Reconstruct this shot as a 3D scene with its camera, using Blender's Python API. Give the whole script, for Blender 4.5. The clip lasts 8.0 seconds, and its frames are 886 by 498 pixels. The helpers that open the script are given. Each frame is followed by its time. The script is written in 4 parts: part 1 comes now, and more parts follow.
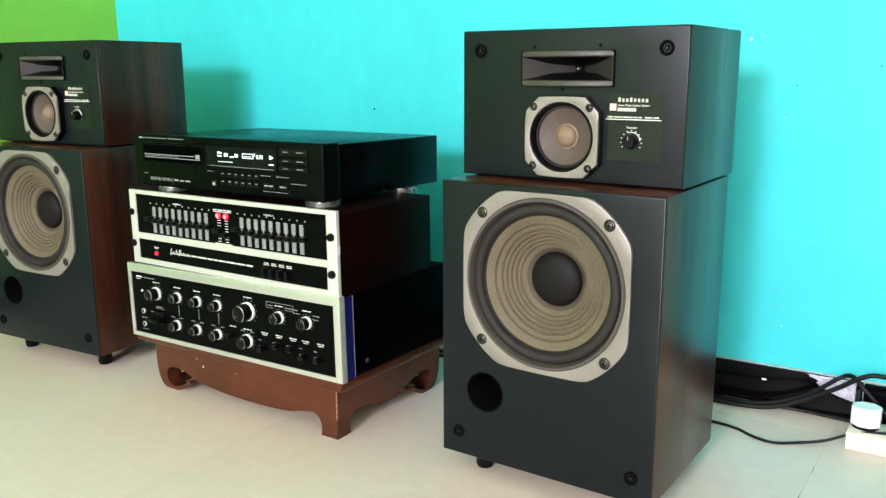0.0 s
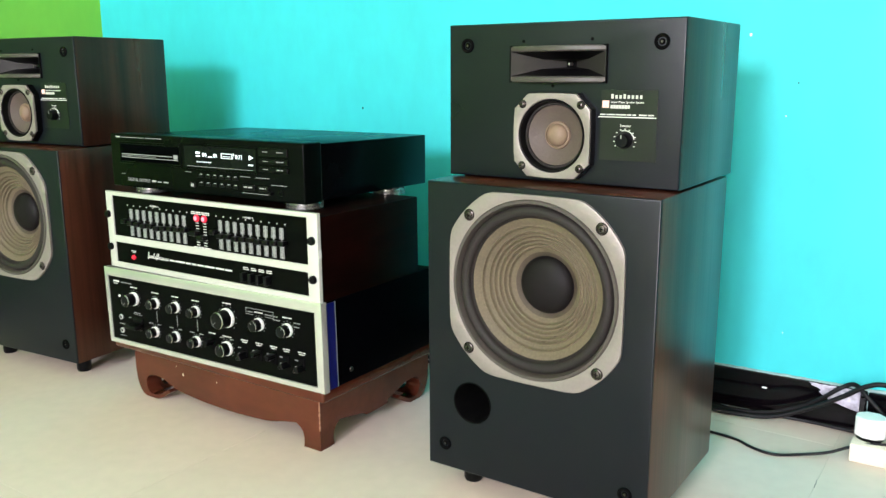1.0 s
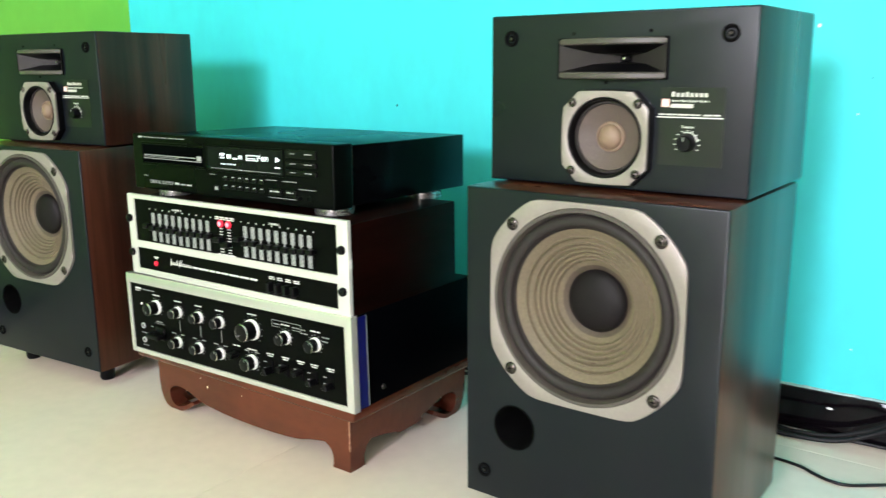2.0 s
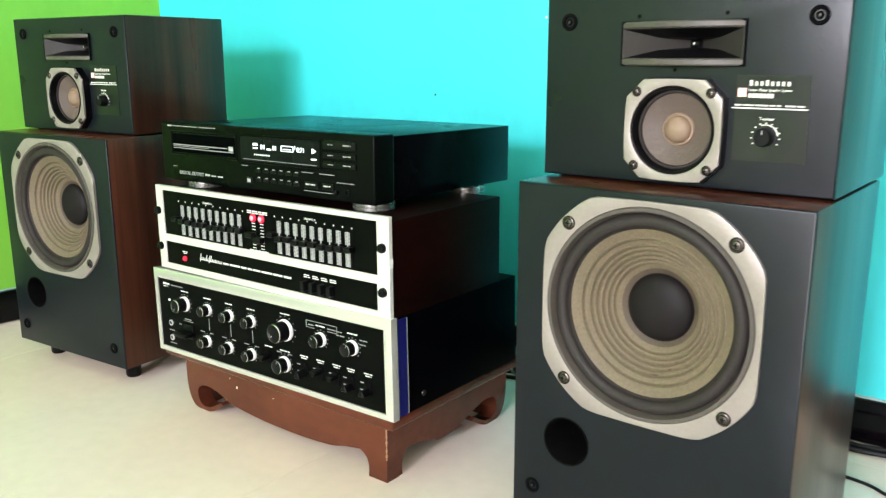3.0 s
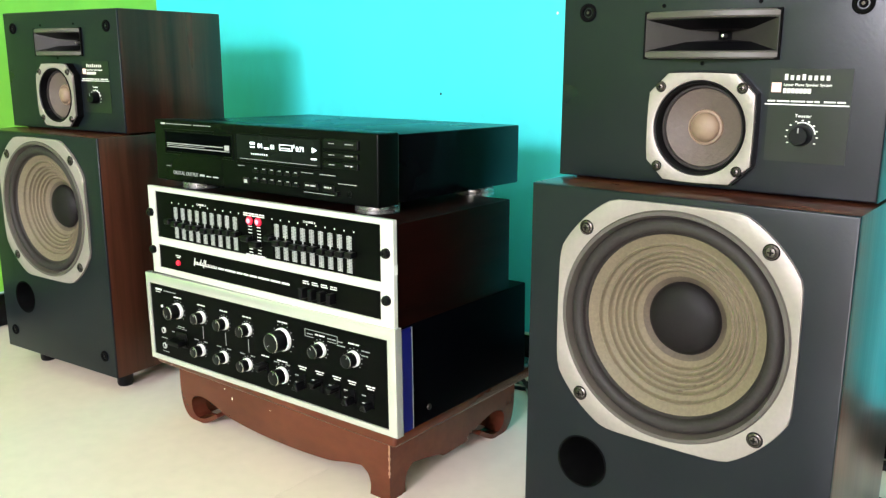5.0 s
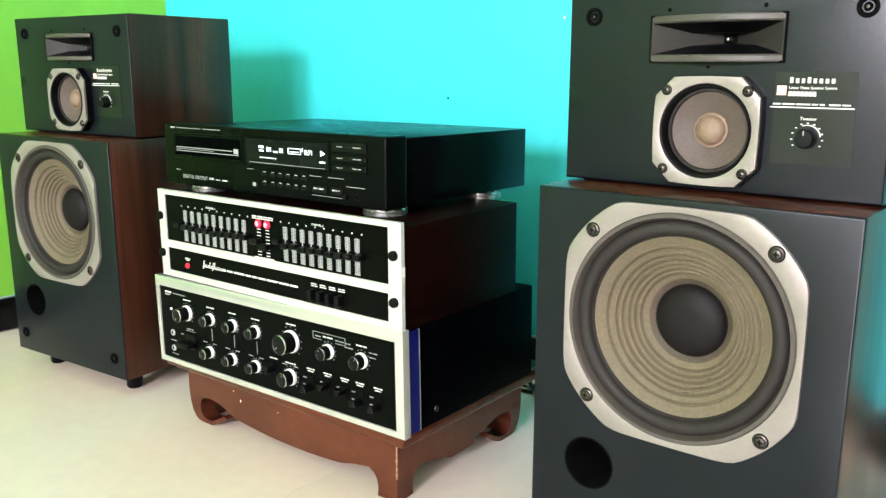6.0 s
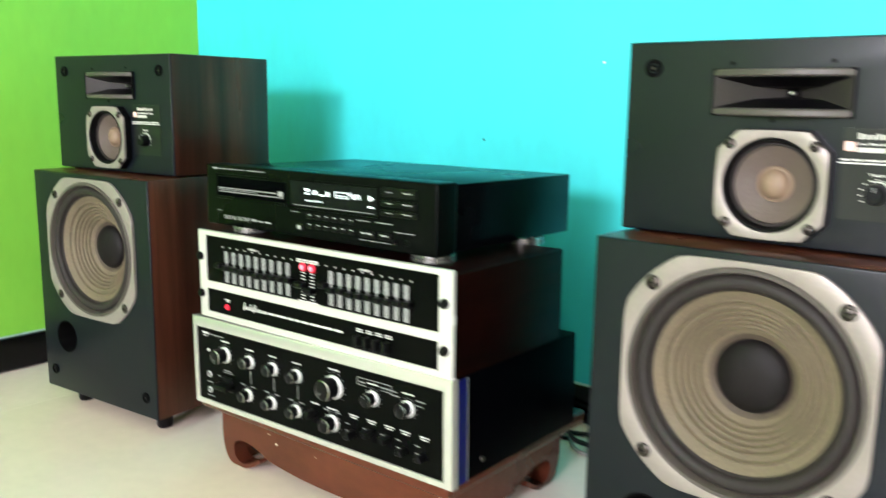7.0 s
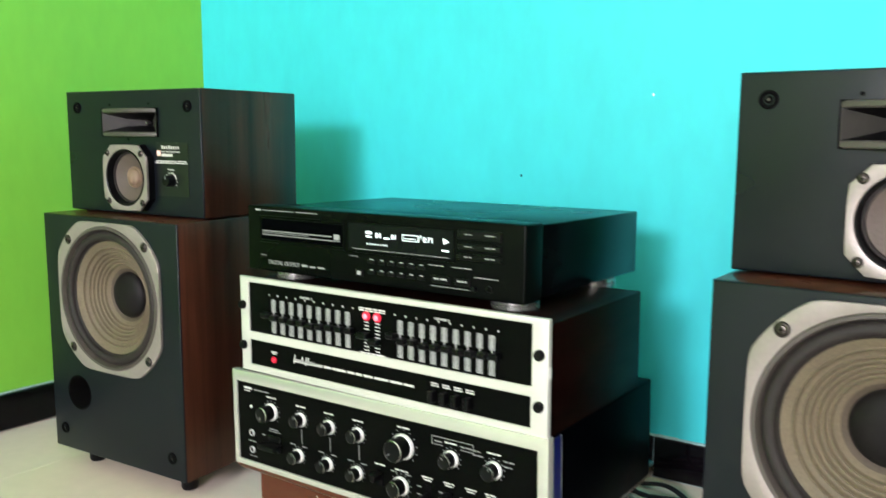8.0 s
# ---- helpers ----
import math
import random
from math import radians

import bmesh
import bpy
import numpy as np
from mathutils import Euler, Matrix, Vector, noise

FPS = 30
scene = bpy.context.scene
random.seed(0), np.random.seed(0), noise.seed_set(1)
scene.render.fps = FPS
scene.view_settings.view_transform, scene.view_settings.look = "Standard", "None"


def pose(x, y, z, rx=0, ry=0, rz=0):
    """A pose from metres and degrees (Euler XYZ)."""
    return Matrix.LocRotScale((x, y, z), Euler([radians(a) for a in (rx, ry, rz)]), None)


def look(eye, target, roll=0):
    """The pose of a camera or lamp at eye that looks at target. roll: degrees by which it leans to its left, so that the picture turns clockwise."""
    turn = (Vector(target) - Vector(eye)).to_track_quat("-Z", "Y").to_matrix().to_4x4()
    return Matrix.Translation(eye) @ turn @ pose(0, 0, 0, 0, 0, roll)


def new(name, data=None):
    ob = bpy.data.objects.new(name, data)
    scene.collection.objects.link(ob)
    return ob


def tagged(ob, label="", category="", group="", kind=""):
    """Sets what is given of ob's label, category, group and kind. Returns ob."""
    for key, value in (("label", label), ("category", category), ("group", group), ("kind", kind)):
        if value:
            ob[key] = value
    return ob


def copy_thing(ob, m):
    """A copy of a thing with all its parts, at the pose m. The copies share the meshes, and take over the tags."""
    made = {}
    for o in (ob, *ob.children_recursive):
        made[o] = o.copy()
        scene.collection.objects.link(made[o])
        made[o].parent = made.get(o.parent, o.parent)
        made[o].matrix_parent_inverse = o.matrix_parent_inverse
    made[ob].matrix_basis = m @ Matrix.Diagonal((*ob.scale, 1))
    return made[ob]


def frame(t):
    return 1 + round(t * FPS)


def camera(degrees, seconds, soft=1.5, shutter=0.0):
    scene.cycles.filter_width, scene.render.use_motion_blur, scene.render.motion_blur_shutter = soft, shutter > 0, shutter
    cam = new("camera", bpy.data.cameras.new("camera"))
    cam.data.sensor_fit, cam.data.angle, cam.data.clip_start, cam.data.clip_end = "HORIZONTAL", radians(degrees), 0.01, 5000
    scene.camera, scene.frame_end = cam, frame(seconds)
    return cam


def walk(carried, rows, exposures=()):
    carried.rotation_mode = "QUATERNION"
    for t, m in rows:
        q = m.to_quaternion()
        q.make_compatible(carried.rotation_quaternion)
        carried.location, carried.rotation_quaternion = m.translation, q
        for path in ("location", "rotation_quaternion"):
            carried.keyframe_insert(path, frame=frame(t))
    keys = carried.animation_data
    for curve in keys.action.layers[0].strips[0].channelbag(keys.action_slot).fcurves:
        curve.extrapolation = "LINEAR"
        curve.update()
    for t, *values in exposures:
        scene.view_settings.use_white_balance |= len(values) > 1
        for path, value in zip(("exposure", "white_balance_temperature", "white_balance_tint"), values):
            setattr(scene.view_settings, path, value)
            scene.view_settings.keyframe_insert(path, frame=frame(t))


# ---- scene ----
cam = camera(55.5, 8.0, soft=1.35, shutter=1.0)
PATH = [
    (0, (0.294, 0.501, 0.594), (-0.798, 2.124, 0.176), -0.2),
    (0.5, (0.29, 0.524, 0.587), (-0.801, 2.147, 0.17), -0.2),
    (1, (0.28, 0.556, 0.586), (-0.811, 2.18, 0.172), -0.2),
    (1.5, (0.256, 0.598, 0.589), (-0.856, 2.207, 0.174), -0.3),
    (2, (0.221, 0.629, 0.588), (-0.934, 2.205, 0.161), -0.4),
    (3.3, (0.137, 0.687, 0.573), (-1.063, 2.224, 0.127), -0.0),
    (3.5, (0.127, 0.7, 0.568), (-1.072, 2.239, 0.124), 0.1),
    (4, (0.111, 0.715, 0.568), (-1.086, 2.255, 0.123), 0.0),
    (4.5, (0.108, 0.715, 0.569), (-1.089, 2.255, 0.127), 0.1),
    (6, (0.114, 0.708, 0.567), (-1.1, 2.239, 0.143), 0.1),
    (6.5, (0.108, 0.704, 0.572), (-1.122, 2.227, 0.162), 0.2),
    (7, (0.064, 0.685, 0.584), (-1.171, 2.219, 0.232), 0.8),
    (7.5, (-0.046, 0.664, 0.583), (-1.211, 2.26, 0.271), 0.7),
    (8, (-0.099, 0.659, 0.584), (-1.263, 2.262, 0.311), 0.3),
]
walk(cam, [(t, look(eye, target, roll)) for t, eye, target, roll in PATH], exposures=[(t, stops, 6000, 20) for t, stops in ((0.0, 0.10), (2.0, 0.22), (3.5, 0.46), (6.5, 0.47), (7.5, 0.12), (8.0, 0.06))])

# ---- light ----
world = bpy.data.worlds.new("world")
scene.world = world
world.use_nodes = True
wn = world.node_tree.nodes
sky = wn.new("ShaderNodeTexSky")
sky.sky_type = "NISHITA"
sky.sun_disc = False
sky.sun_elevation = radians(35)
sky.sun_rotation = radians(200)
wn["Background"].inputs["Strength"].default_value = 0.1
world.node_tree.links.new(sky.outputs["Color"], wn["Background"].inputs["Color"])


def area_light(name, m, w, h, watts, colour):
    lamp = bpy.data.lights.new(name, "AREA")
    lamp.shape, lamp.size, lamp.size_y = "RECTANGLE", w, h
    lamp.energy, lamp.color = watts, colour
    ob = new(name, lamp)
    ob.matrix_world = m
    return ob


WIN_X, WIN_Z, WIN_W, WIN_H = 0.42, 1.92, 1.00, 0.84
ROOM_X0, ROOM_X1, ROOM_Y0, ROOM_Y1, ROOM_H = -1.737, 2.3, -4.4, 2.018, 2.9
SLANT = 0.0363  # the turquoise wall is not quite square to the stereo: metres of depth gained per metre to the right
# second opening, added out of view to hold a fill light
FILL_X, FILL_W, FILL_H = 1.45, 0.85, 2.05
area_light("window_daylight", pose(WIN_X, ROOM_Y0 - 0.06, WIN_Z, 90, 0, 0), WIN_W, WIN_H, 398, (1.0, 0.98, 0.97))
# added lamp: softens the right-hand shadows and warms the floor
area_light("doorway_daylight", pose(FILL_X, ROOM_Y0 - 0.06, FILL_H / 2 + 0.02, 90, 0, 0), FILL_W, FILL_H - 0.04, 160, (1.0, 0.94, 0.88))

# ---- materials ----


def material(name, base, rough=0.5, metal=0.0, var=0.12, scale=8.0, fine=90.0, bump=0.0, coat=0.0, stretch=(1, 1, 1),
             rough_var=0.08, spec=0.5, random_tone=0.0):
    """A surface with two scales of colour variation, roughness variation and fine relief."""
    m = bpy.data.materials.new(name)
    m.use_nodes = True
    nt = m.node_tree
    n, link = nt.nodes, nt.links.new
    b = n["Principled BSDF"]
    b.inputs["Metallic"].default_value = metal
    b.inputs["Coat Weight"].default_value = coat
    b.inputs["Coat Roughness"].default_value = 0.08
    b.inputs["Specular IOR Level"].default_value = spec
    tc = n.new("ShaderNodeTexCoord")
    mp = n.new("ShaderNodeMapping")
    mp.inputs["Scale"].default_value = stretch
    link(tc.outputs["Object"], mp.inputs["Vector"])
    big, small = n.new("ShaderNodeTexNoise"), n.new("ShaderNodeTexNoise")
    big.inputs["Scale"].default_value, big.inputs["Detail"].default_value = scale, 5
    small.inputs["Scale"].default_value, small.inputs["Detail"].default_value = fine, 3
    for t in (big, small):
        link(mp.outputs["Vector"], t.inputs["Vector"])
    mix = n.new("ShaderNodeMath")
    mix.operation = "ADD"
    link(big.outputs["Fac"], mix.inputs[0])
    link(small.outputs["Fac"], mix.inputs[1])
    ramp = n.new("ShaderNodeMapRange")
    ramp.inputs["From Min"].default_value, ramp.inputs["From Max"].default_value = 0.6, 1.4
    ramp.inputs["To Min"].default_value, ramp.inputs["To Max"].default_value = 1 - var, 1 + var
    link(mix.outputs[0], ramp.inputs["Value"])
    tint = n.new("ShaderNodeVectorMath")
    tint.operation = "SCALE"
    tint.inputs[0].default_value = base
    link(ramp.outputs[0], tint.inputs["Scale"])
    out = tint.outputs[0]
    if random_tone:
        info = n.new("ShaderNodeObjectInfo")
        rr = n.new("ShaderNodeMapRange")
        rr.inputs["To Min"].default_value, rr.inputs["To Max"].default_value = 1 - random_tone, 1 + random_tone
        link(info.outputs["Random"], rr.inputs["Value"])
        t2 = n.new("ShaderNodeVectorMath")
        t2.operation = "SCALE"
        link(out, t2.inputs[0])
        link(rr.outputs[0], t2.inputs["Scale"])
        out = t2.outputs[0]
    link(out, b.inputs["Base Color"])
    r = n.new("ShaderNodeMapRange")
    r.inputs["From Min"].default_value, r.inputs["From Max"].default_value = 0.3, 0.7
    r.inputs["To Min"].default_value, r.inputs["To Max"].default_value = max(0.02, rough - rough_var), min(1, rough + rough_var)
    link(big.outputs["Fac"], r.inputs["Value"])
    link(r.outputs[0], b.inputs["Roughness"])
    if bump:
        bp = n.new("ShaderNodeBump")
        bp.inputs["Strength"].default_value = bump
        bp.inputs["Distance"].default_value = 0.002
        link(small.outputs["Fac"], bp.inputs["Height"])
        link(bp.outputs[0], b.inputs["Normal"])
    return m


def wood(name, dark, light, rough, grain=(26, 26, 1.6), coat=0.0, spec=0.5, pore=0.7):
    """Veneer or timber with long grain bands and fine pores."""
    m = bpy.data.materials.new(name)
    m.use_nodes = True
    nt = m.node_tree
    n, link = nt.nodes, nt.links.new
    b = n["Principled BSDF"]
    b.inputs["Coat Weight"].default_value = coat
    b.inputs["Coat Roughness"].default_value = 0.12
    b.inputs["Specular Tint"].default_value = (1.0, 0.76, 0.60, 1.0)
    b.inputs["Specular IOR Level"].default_value = spec
    tc = n.new("ShaderNodeTexCoord")
    mp, mq = n.new("ShaderNodeMapping"), n.new("ShaderNodeMapping")
    mp.inputs["Scale"].default_value = grain
    mq.inputs["Scale"].default_value = [g * 9 for g in grain]
    bands, pores = n.new("ShaderNodeTexNoise"), n.new("ShaderNodeTexNoise")
    bands.inputs["Scale"].default_value, bands.inputs["Detail"].default_value = 1.0, 6
    bands.inputs["Distortion"].default_value = 0.6
    pores.inputs["Scale"].default_value, pores.inputs["Detail"].default_value = 1.0, 2
    for a, t in ((mp, bands), (mq, pores)):
        link(tc.outputs["Object"], a.inputs["Vector"])
        link(a.outputs["Vector"], t.inputs["Vector"])
    ramp = n.new("ShaderNodeValToRGB")
    ramp.color_ramp.elements[0].position, ramp.color_ramp.elements[1].position = 0.32, 0.68
    ramp.color_ramp.elements[0].color, ramp.color_ramp.elements[1].color = (*dark, 1), (*light, 1)
    link(bands.outputs["Fac"], ramp.inputs["Fac"])
    pr = n.new("ShaderNodeMapRange")
    pr.inputs["From Min"].default_value, pr.inputs["From Max"].default_value = 0.3, 0.6
    pr.inputs["To Min"].default_value, pr.inputs["To Max"].default_value = pore, 1.08
    link(pores.outputs["Fac"], pr.inputs["Value"])
    sc = n.new("ShaderNodeVectorMath")
    sc.operation = "SCALE"
    link(ramp.outputs["Color"], sc.inputs[0])
    link(pr.outputs[0], sc.inputs["Scale"])
    link(sc.outputs[0], b.inputs["Base Color"])
    rr = n.new("ShaderNodeMapRange")
    rr.inputs["To Min"].default_value, rr.inputs["To Max"].default_value = rough + 0.05, max(0.03, rough - 0.05)
    link(bands.outputs["Fac"], rr.inputs["Value"])
    link(rr.outputs[0], b.inputs["Roughness"])
    bp = n.new("ShaderNodeBump")
    bp.inputs["Strength"].default_value, bp.inputs["Distance"].default_value = 0.12, 0.001
    link(pores.outputs["Fac"], bp.inputs["Height"])
    link(bp.outputs[0], b.inputs["Normal"])
    return m


def glow(name, colour, strength):
    m = bpy.data.materials.new(name)
    m.use_nodes = True
    b = m.node_tree.nodes["Principled BSDF"]
    b.inputs["Base Color"].default_value = (*colour, 1)
    b.inputs["Emission Color"].default_value = (*colour, 1)
    b.inputs["Emission Strength"].default_value = strength
    return m


M_TURQ = material("turquoise_wall_paint", (0.026, 0.50, 0.54), 0.6, var=0.075, scale=3.2, fine=34, bump=0.05, stretch=(1, 1, 0.45))
M_GREEN = material("green_wall_paint", (0.19, 0.50, 0.04), 0.6, var=0.075, scale=3.2, fine=34, bump=0.05, stretch=(1, 1, 0.45))
M_WHITE = material("cream_wall_paint", (0.62, 0.59, 0.54), 0.7, var=0.06, scale=2, fine=50, bump=0.2)
M_CEIL = material("white_ceiling_paint", (0.72, 0.70, 0.67), 0.8, var=0.04, scale=2, fine=50)
M_TILE = material("cream_floor_tile", (0.705, 0.588, 0.502), 0.16, spec=0.12, var=0.05, scale=4, fine=40, rough_var=0.03, random_tone=0.015)
M_GROUT = material("floor_grout", (0.58, 0.495, 0.41), 0.8, var=0.15, scale=20, fine=120)
M_SKIRT = material("black_skirting_tile", (0.003, 0.0022, 0.0030), 0.06, spec=0.20, var=0.3, scale=10, fine=60, rough_var=0.015, random_tone=0.1)
M_MORTAR = material("skirting_mortar", (0.36, 0.50, 0.48), 0.85, var=0.25, scale=40, fine=200, bump=0.5)
M_WALNUT = wood("walnut_veneer", (0.0135, 0.0046, 0.0028), (0.072, 0.0225, 0.0118), 0.29, grain=(17, 17, 0.7), spec=0.40, pore=0.72)
M_SLEEVE = wood("mahogany_sleeve_veneer", (0.0024, 0.0006, 0.0004), (0.0080, 0.0016, 0.0011), 0.40, grain=(30, 3, 30), spec=0.05)
M_STAND = wood("varnished_red_brown_wood", (0.052, 0.0125, 0.0064), (0.088, 0.0215, 0.0108), 0.22, grain=(4, 10, 9), pore=0.93)
M_BAFFLE = material("dark_grey_baffle_paint", (0.0034, 0.0050, 0.0076), 0.34, var=0.10, scale=5, fine=260, spec=0.25, bump=0.05)
M_PLATE = material("dark_grey_badge_foil", (0.0050, 0.0056, 0.0064), 0.34, var=0.05, scale=8, fine=200, spec=0.36)
M_FRAME = material("champagne_cast_metal", (0.240, 0.209, 0.190), 0.42, metal=0.35, var=0.08, scale=14, fine=220, bump=0.08)
M_GASKET = material("grey_gasket", (0.050, 0.041, 0.034), 0.55, var=0.15, scale=20, fine=150)
M_SURROUND = material("dark_cloth_surround", (0.020, 0.0165, 0.0150), 0.6, spec=0.2, var=0.2, scale=16, fine=240, bump=0.3)
M_CONE = material("aged_olive_paper_cone", (0.108, 0.084, 0.049), 0.75, var=0.26, scale=11, fine=300, bump=0.12)
M_CAP = material("black_dust_cap", (0.007, 0.0055, 0.0055), 0.6, spec=0.14, var=0.2, scale=30, fine=300, bump=0.02)
M_NECK = material("browned_paper_cone", (0.054, 0.038, 0.024), 0.75, var=0.3, scale=30, fine=300, bump=0.12)
M_STAIN = material("brown_scuff", (0.050, 0.030, 0.017), 0.7, var=0.3, scale=60, fine=300)
M_MIDCONE = material("brown_grey_cone", (0.070, 0.050, 0.039), 0.7, var=0.12, scale=25, fine=300, bump=0.2)
M_MIDCAP = material("tan_dust_cap", (0.175, 0.118, 0.076), 0.6, var=0.12, scale=30, fine=300)
M_HORN = material("dark_horn_metal", (0.023, 0.0205, 0.0180), 0.55, metal=0.0, spec=0.2, var=0.1, scale=20, fine=200)
M_BLACK = material("black_plastic", (0.0022, 0.0022, 0.0026), 0.38, spec=0.14, var=0.2, scale=20, fine=150)
M_VOID = material("matt_black_inside", (0.002, 0.002, 0.002), 0.9, spec=0.05, var=0.1)
M_SCREW = material("dark_screw_metal", (0.065, 0.056, 0.048), 0.35, metal=0.8, var=0.2, scale=60, fine=300)
M_ALU = material("pale_brushed_aluminium", (0.565, 0.56, 0.515), 0.36, metal=0.3, var=0.04, scale=10, fine=260, stretch=(0.3, 1, 3))
M_FACE = material("satin_aluminium_faceplate", (0.63, 0.63, 0.585), 0.22, metal=0.65, var=0.03, scale=10, fine=260, stretch=(0.3, 1, 3), rough_var=0.04)
M_PANEL = material("black_anodised_panel", (0.0014, 0.0017, 0.0014), 0.40, spec=0.035, var=0.12, scale=8, fine=260)
M_CASE = material("black_metal_case", (0.0006, 0.0007, 0.0011), 0.4, spec=0.01, var=0.2, scale=6, fine=240)
M_CDTOP = material("black_satin_case", (0.0012, 0.0014, 0.0018), 0.24, spec=0.08, var=0.15, scale=6, fine=240)
M_CDFRONT = material("black_player_front", (0.0016, 0.0022, 0.0018), 0.30, spec=0.045, var=0.15, scale=9, fine=200)
M_CHROME = material("chrome_ring", (0.62, 0.60, 0.57), 0.34, metal=1.0, var=0.05, scale=30, fine=200)
M_RING = material("bright_aluminium_ring", (0.90, 0.90, 0.88), 0.35, metal=0.2, var=0.04, scale=40, fine=300)
M_RIM = material("polished_knob_rim", (0.86, 0.85, 0.82), 0.16, metal=1.0, var=0.04, scale=40, fine=300)
M_BLUE = material("blue_protective_film", (0.004, 0.005, 0.085), 0.3, var=0.15, scale=20, fine=100)
M_INK = material("white_print", (0.72, 0.72, 0.68), 0.6, var=0.05)
M_DIMINK = material("grey_print", (0.26, 0.27, 0.26), 0.6, var=0.1)
M_BRANDINK = material("worn_silver_print", (0.50, 0.49, 0.45), 0.5, var=0.1, scale=60, fine=300)
M_LIP = material("dull_brown_grey_metal", (0.054, 0.048, 0.041), 0.42, spec=0.35, var=0.1, scale=20, fine=200)
M_FOOT = material("dull_grey_foot_metal", (0.36, 0.35, 0.33), 0.25, metal=0.85, var=0.08, scale=40, fine=200)
M_SCALE = material("silver_scale_print", (0.36, 0.37, 0.36), 0.5, var=0.1, scale=60, fine=300)
M_PINK = material("pale_red_print", (0.70, 0.42, 0.36), 0.6, var=0.08)
M_RED = glow("red_lamp", (0.62, 0.006, 0.03), 0.35)
M_REDCORE = glow("bright_red_lamp_core", (1.0, 0.22, 0.28), 0.7)
M_VFD = glow("white_display_segment", (0.85, 0.97, 0.95), 0.9)
M_CABLE = material("black_cable_rubber", (0.006, 0.006, 0.0065), 0.5, spec=0.2, var=0.2, scale=30, fine=200)
M_GREYCABLE = material("grey_cable_rubber", (0.22, 0.21, 0.19), 0.5, var=0.15, scale=30, fine=200)
M_WORN = material("worn_pale_wood", (0.33, 0.17, 0.10), 0.5, var=0.3, scale=40, fine=200)
M_CREAM = material("cream_plastic", (0.74, 0.69, 0.55), 0.4, var=0.05, scale=12, fine=120)
M_WPLASTIC = material("white_plastic", (0.82, 0.83, 0.80), 0.35, var=0.03, scale=12, fine=120)
# pale colour of the reflection that is painted in front of the skirting
M_GLARE = material("pale_skirting_reflection", (0.46, 0.44, 0.52), 0.16, var=0.45, scale=45, fine=160, bump=0.4)
M_DISPLAY = material("smoked_display_window", (0.004, 0.005, 0.005), 0.25, spec=0.08, var=0.1)

# ---- shape helpers ----
ORIGIN = {}


def thing(name, loc, label, category, group="", kind=""):
    ob = new(name)
    ob.empty_display_size = 0.05
    ob.location = loc
    ORIGIN[ob.name] = Vector(loc)
    return tagged(ob, label, category, group, kind)


def part(name, bm, mat, parent=None, label="", smooth=True, origin=None):
    """Links a bmesh, drawn in world places, as one mesh under its thing or part."""
    if origin is None:
        origin = ORIGIN.get(parent.name, Vector()) if parent else Vector()
    bmesh.ops.translate(bm, verts=bm.verts, vec=-origin)
    bmesh.ops.recalc_face_normals(bm, faces=bm.faces)
    me = bpy.data.meshes.new(name)
    bm.to_mesh(me)
    bm.free()
    me.materials.append(mat)
    ob = new(name, me)
    if smooth:
        me.shade_smooth()
        me.set_sharp_from_angle(angle=radians(32))
    if parent:
        ob.parent = parent
        ORIGIN[ob.name] = origin
    if label:
        tagged(ob, label)
    return ob


def box(x0, x1, y0, y1, z0, z1, bevel=0.0, seg=2, bm=None):
    one = bmesh.new()
    bmesh.ops.create_cube(one, size=1)
    for v in one.verts:
        v.co = Vector(((x0 + x1) / 2 + v.co.x * (x1 - x0), (y0 + y1) / 2 + v.co.y * (y1 - y0), (z0 + z1) / 2 + v.co.z * (z1 - z0)))
    if bevel:
        bmesh.ops.bevel(one, geom=one.edges[:], offset=bevel, segments=seg, profile=0.5, affect="EDGES")
    if bm is None:
        return one
    return merge(bm, one)


def merge(bm, other):
    me = bpy.data.meshes.new("tmp")
    other.to_mesh(me)
    other.free()
    bm.from_mesh(me)
    bpy.data.meshes.remove(me)
    return bm


def lathe(cx, cz, profile, seg=48, close=False):
    """Turns (radius, y) pairs about an axis that runs along y through (cx, cz)."""
    bm = bmesh.new()
    rings = []
    for r, y in profile:
        if r < 1e-6:
            rings.append([bm.verts.new((cx, y, cz))])
        else:
            rings.append([bm.verts.new((cx + r * math.cos(2 * math.pi * i / seg), y, cz + r * math.sin(2 * math.pi * i / seg))) for i in range(seg)])
    for a, b in zip(rings, rings[1:]):
        for i in range(seg):
            j = (i + 1) % seg
            if len(a) == 1:
                bm.faces.new((a[0], b[i], b[j]))
            elif len(b) == 1:
                bm.faces.new((a[i], a[j], b[0]))
            else:
                bm.faces.new((a[i], a[j], b[j], b[i]))
    return bm


def upright(cx, cy, profile, seg=32):
    """Turns (radius, z) pairs about an upright axis."""
    bm = lathe(0, 0, profile, seg)
    for v in bm.verts:
        x, y, z = v.co
        v.co = (cx + x, cy + z, y)
    return bm


def prism(poly, y0, y1, bevel=0.0, seg=2):
    """A solid from an (x, z) outline between two depths."""
    bm = bmesh.new()
    f = bm.faces.new([bm.verts.new((x, y0, z)) for x, z in poly])
    r = bmesh.ops.extrude_face_region(bm, geom=[f])
    for v in r["geom"]:
        if isinstance(v, bmesh.types.BMVert):
            v.co.y = y1
    if bevel:
        bmesh.ops.bevel(bm, geom=bm.edges[:], offset=bevel, segments=seg, profile=0.5, affect="EDGES")
    return bm


def circle(cx, cz, r, n=48):
    return [(cx + r * math.cos(2 * math.pi * i / n), cz + r * math.sin(2 * math.pi * i / n)) for i in range(n)]


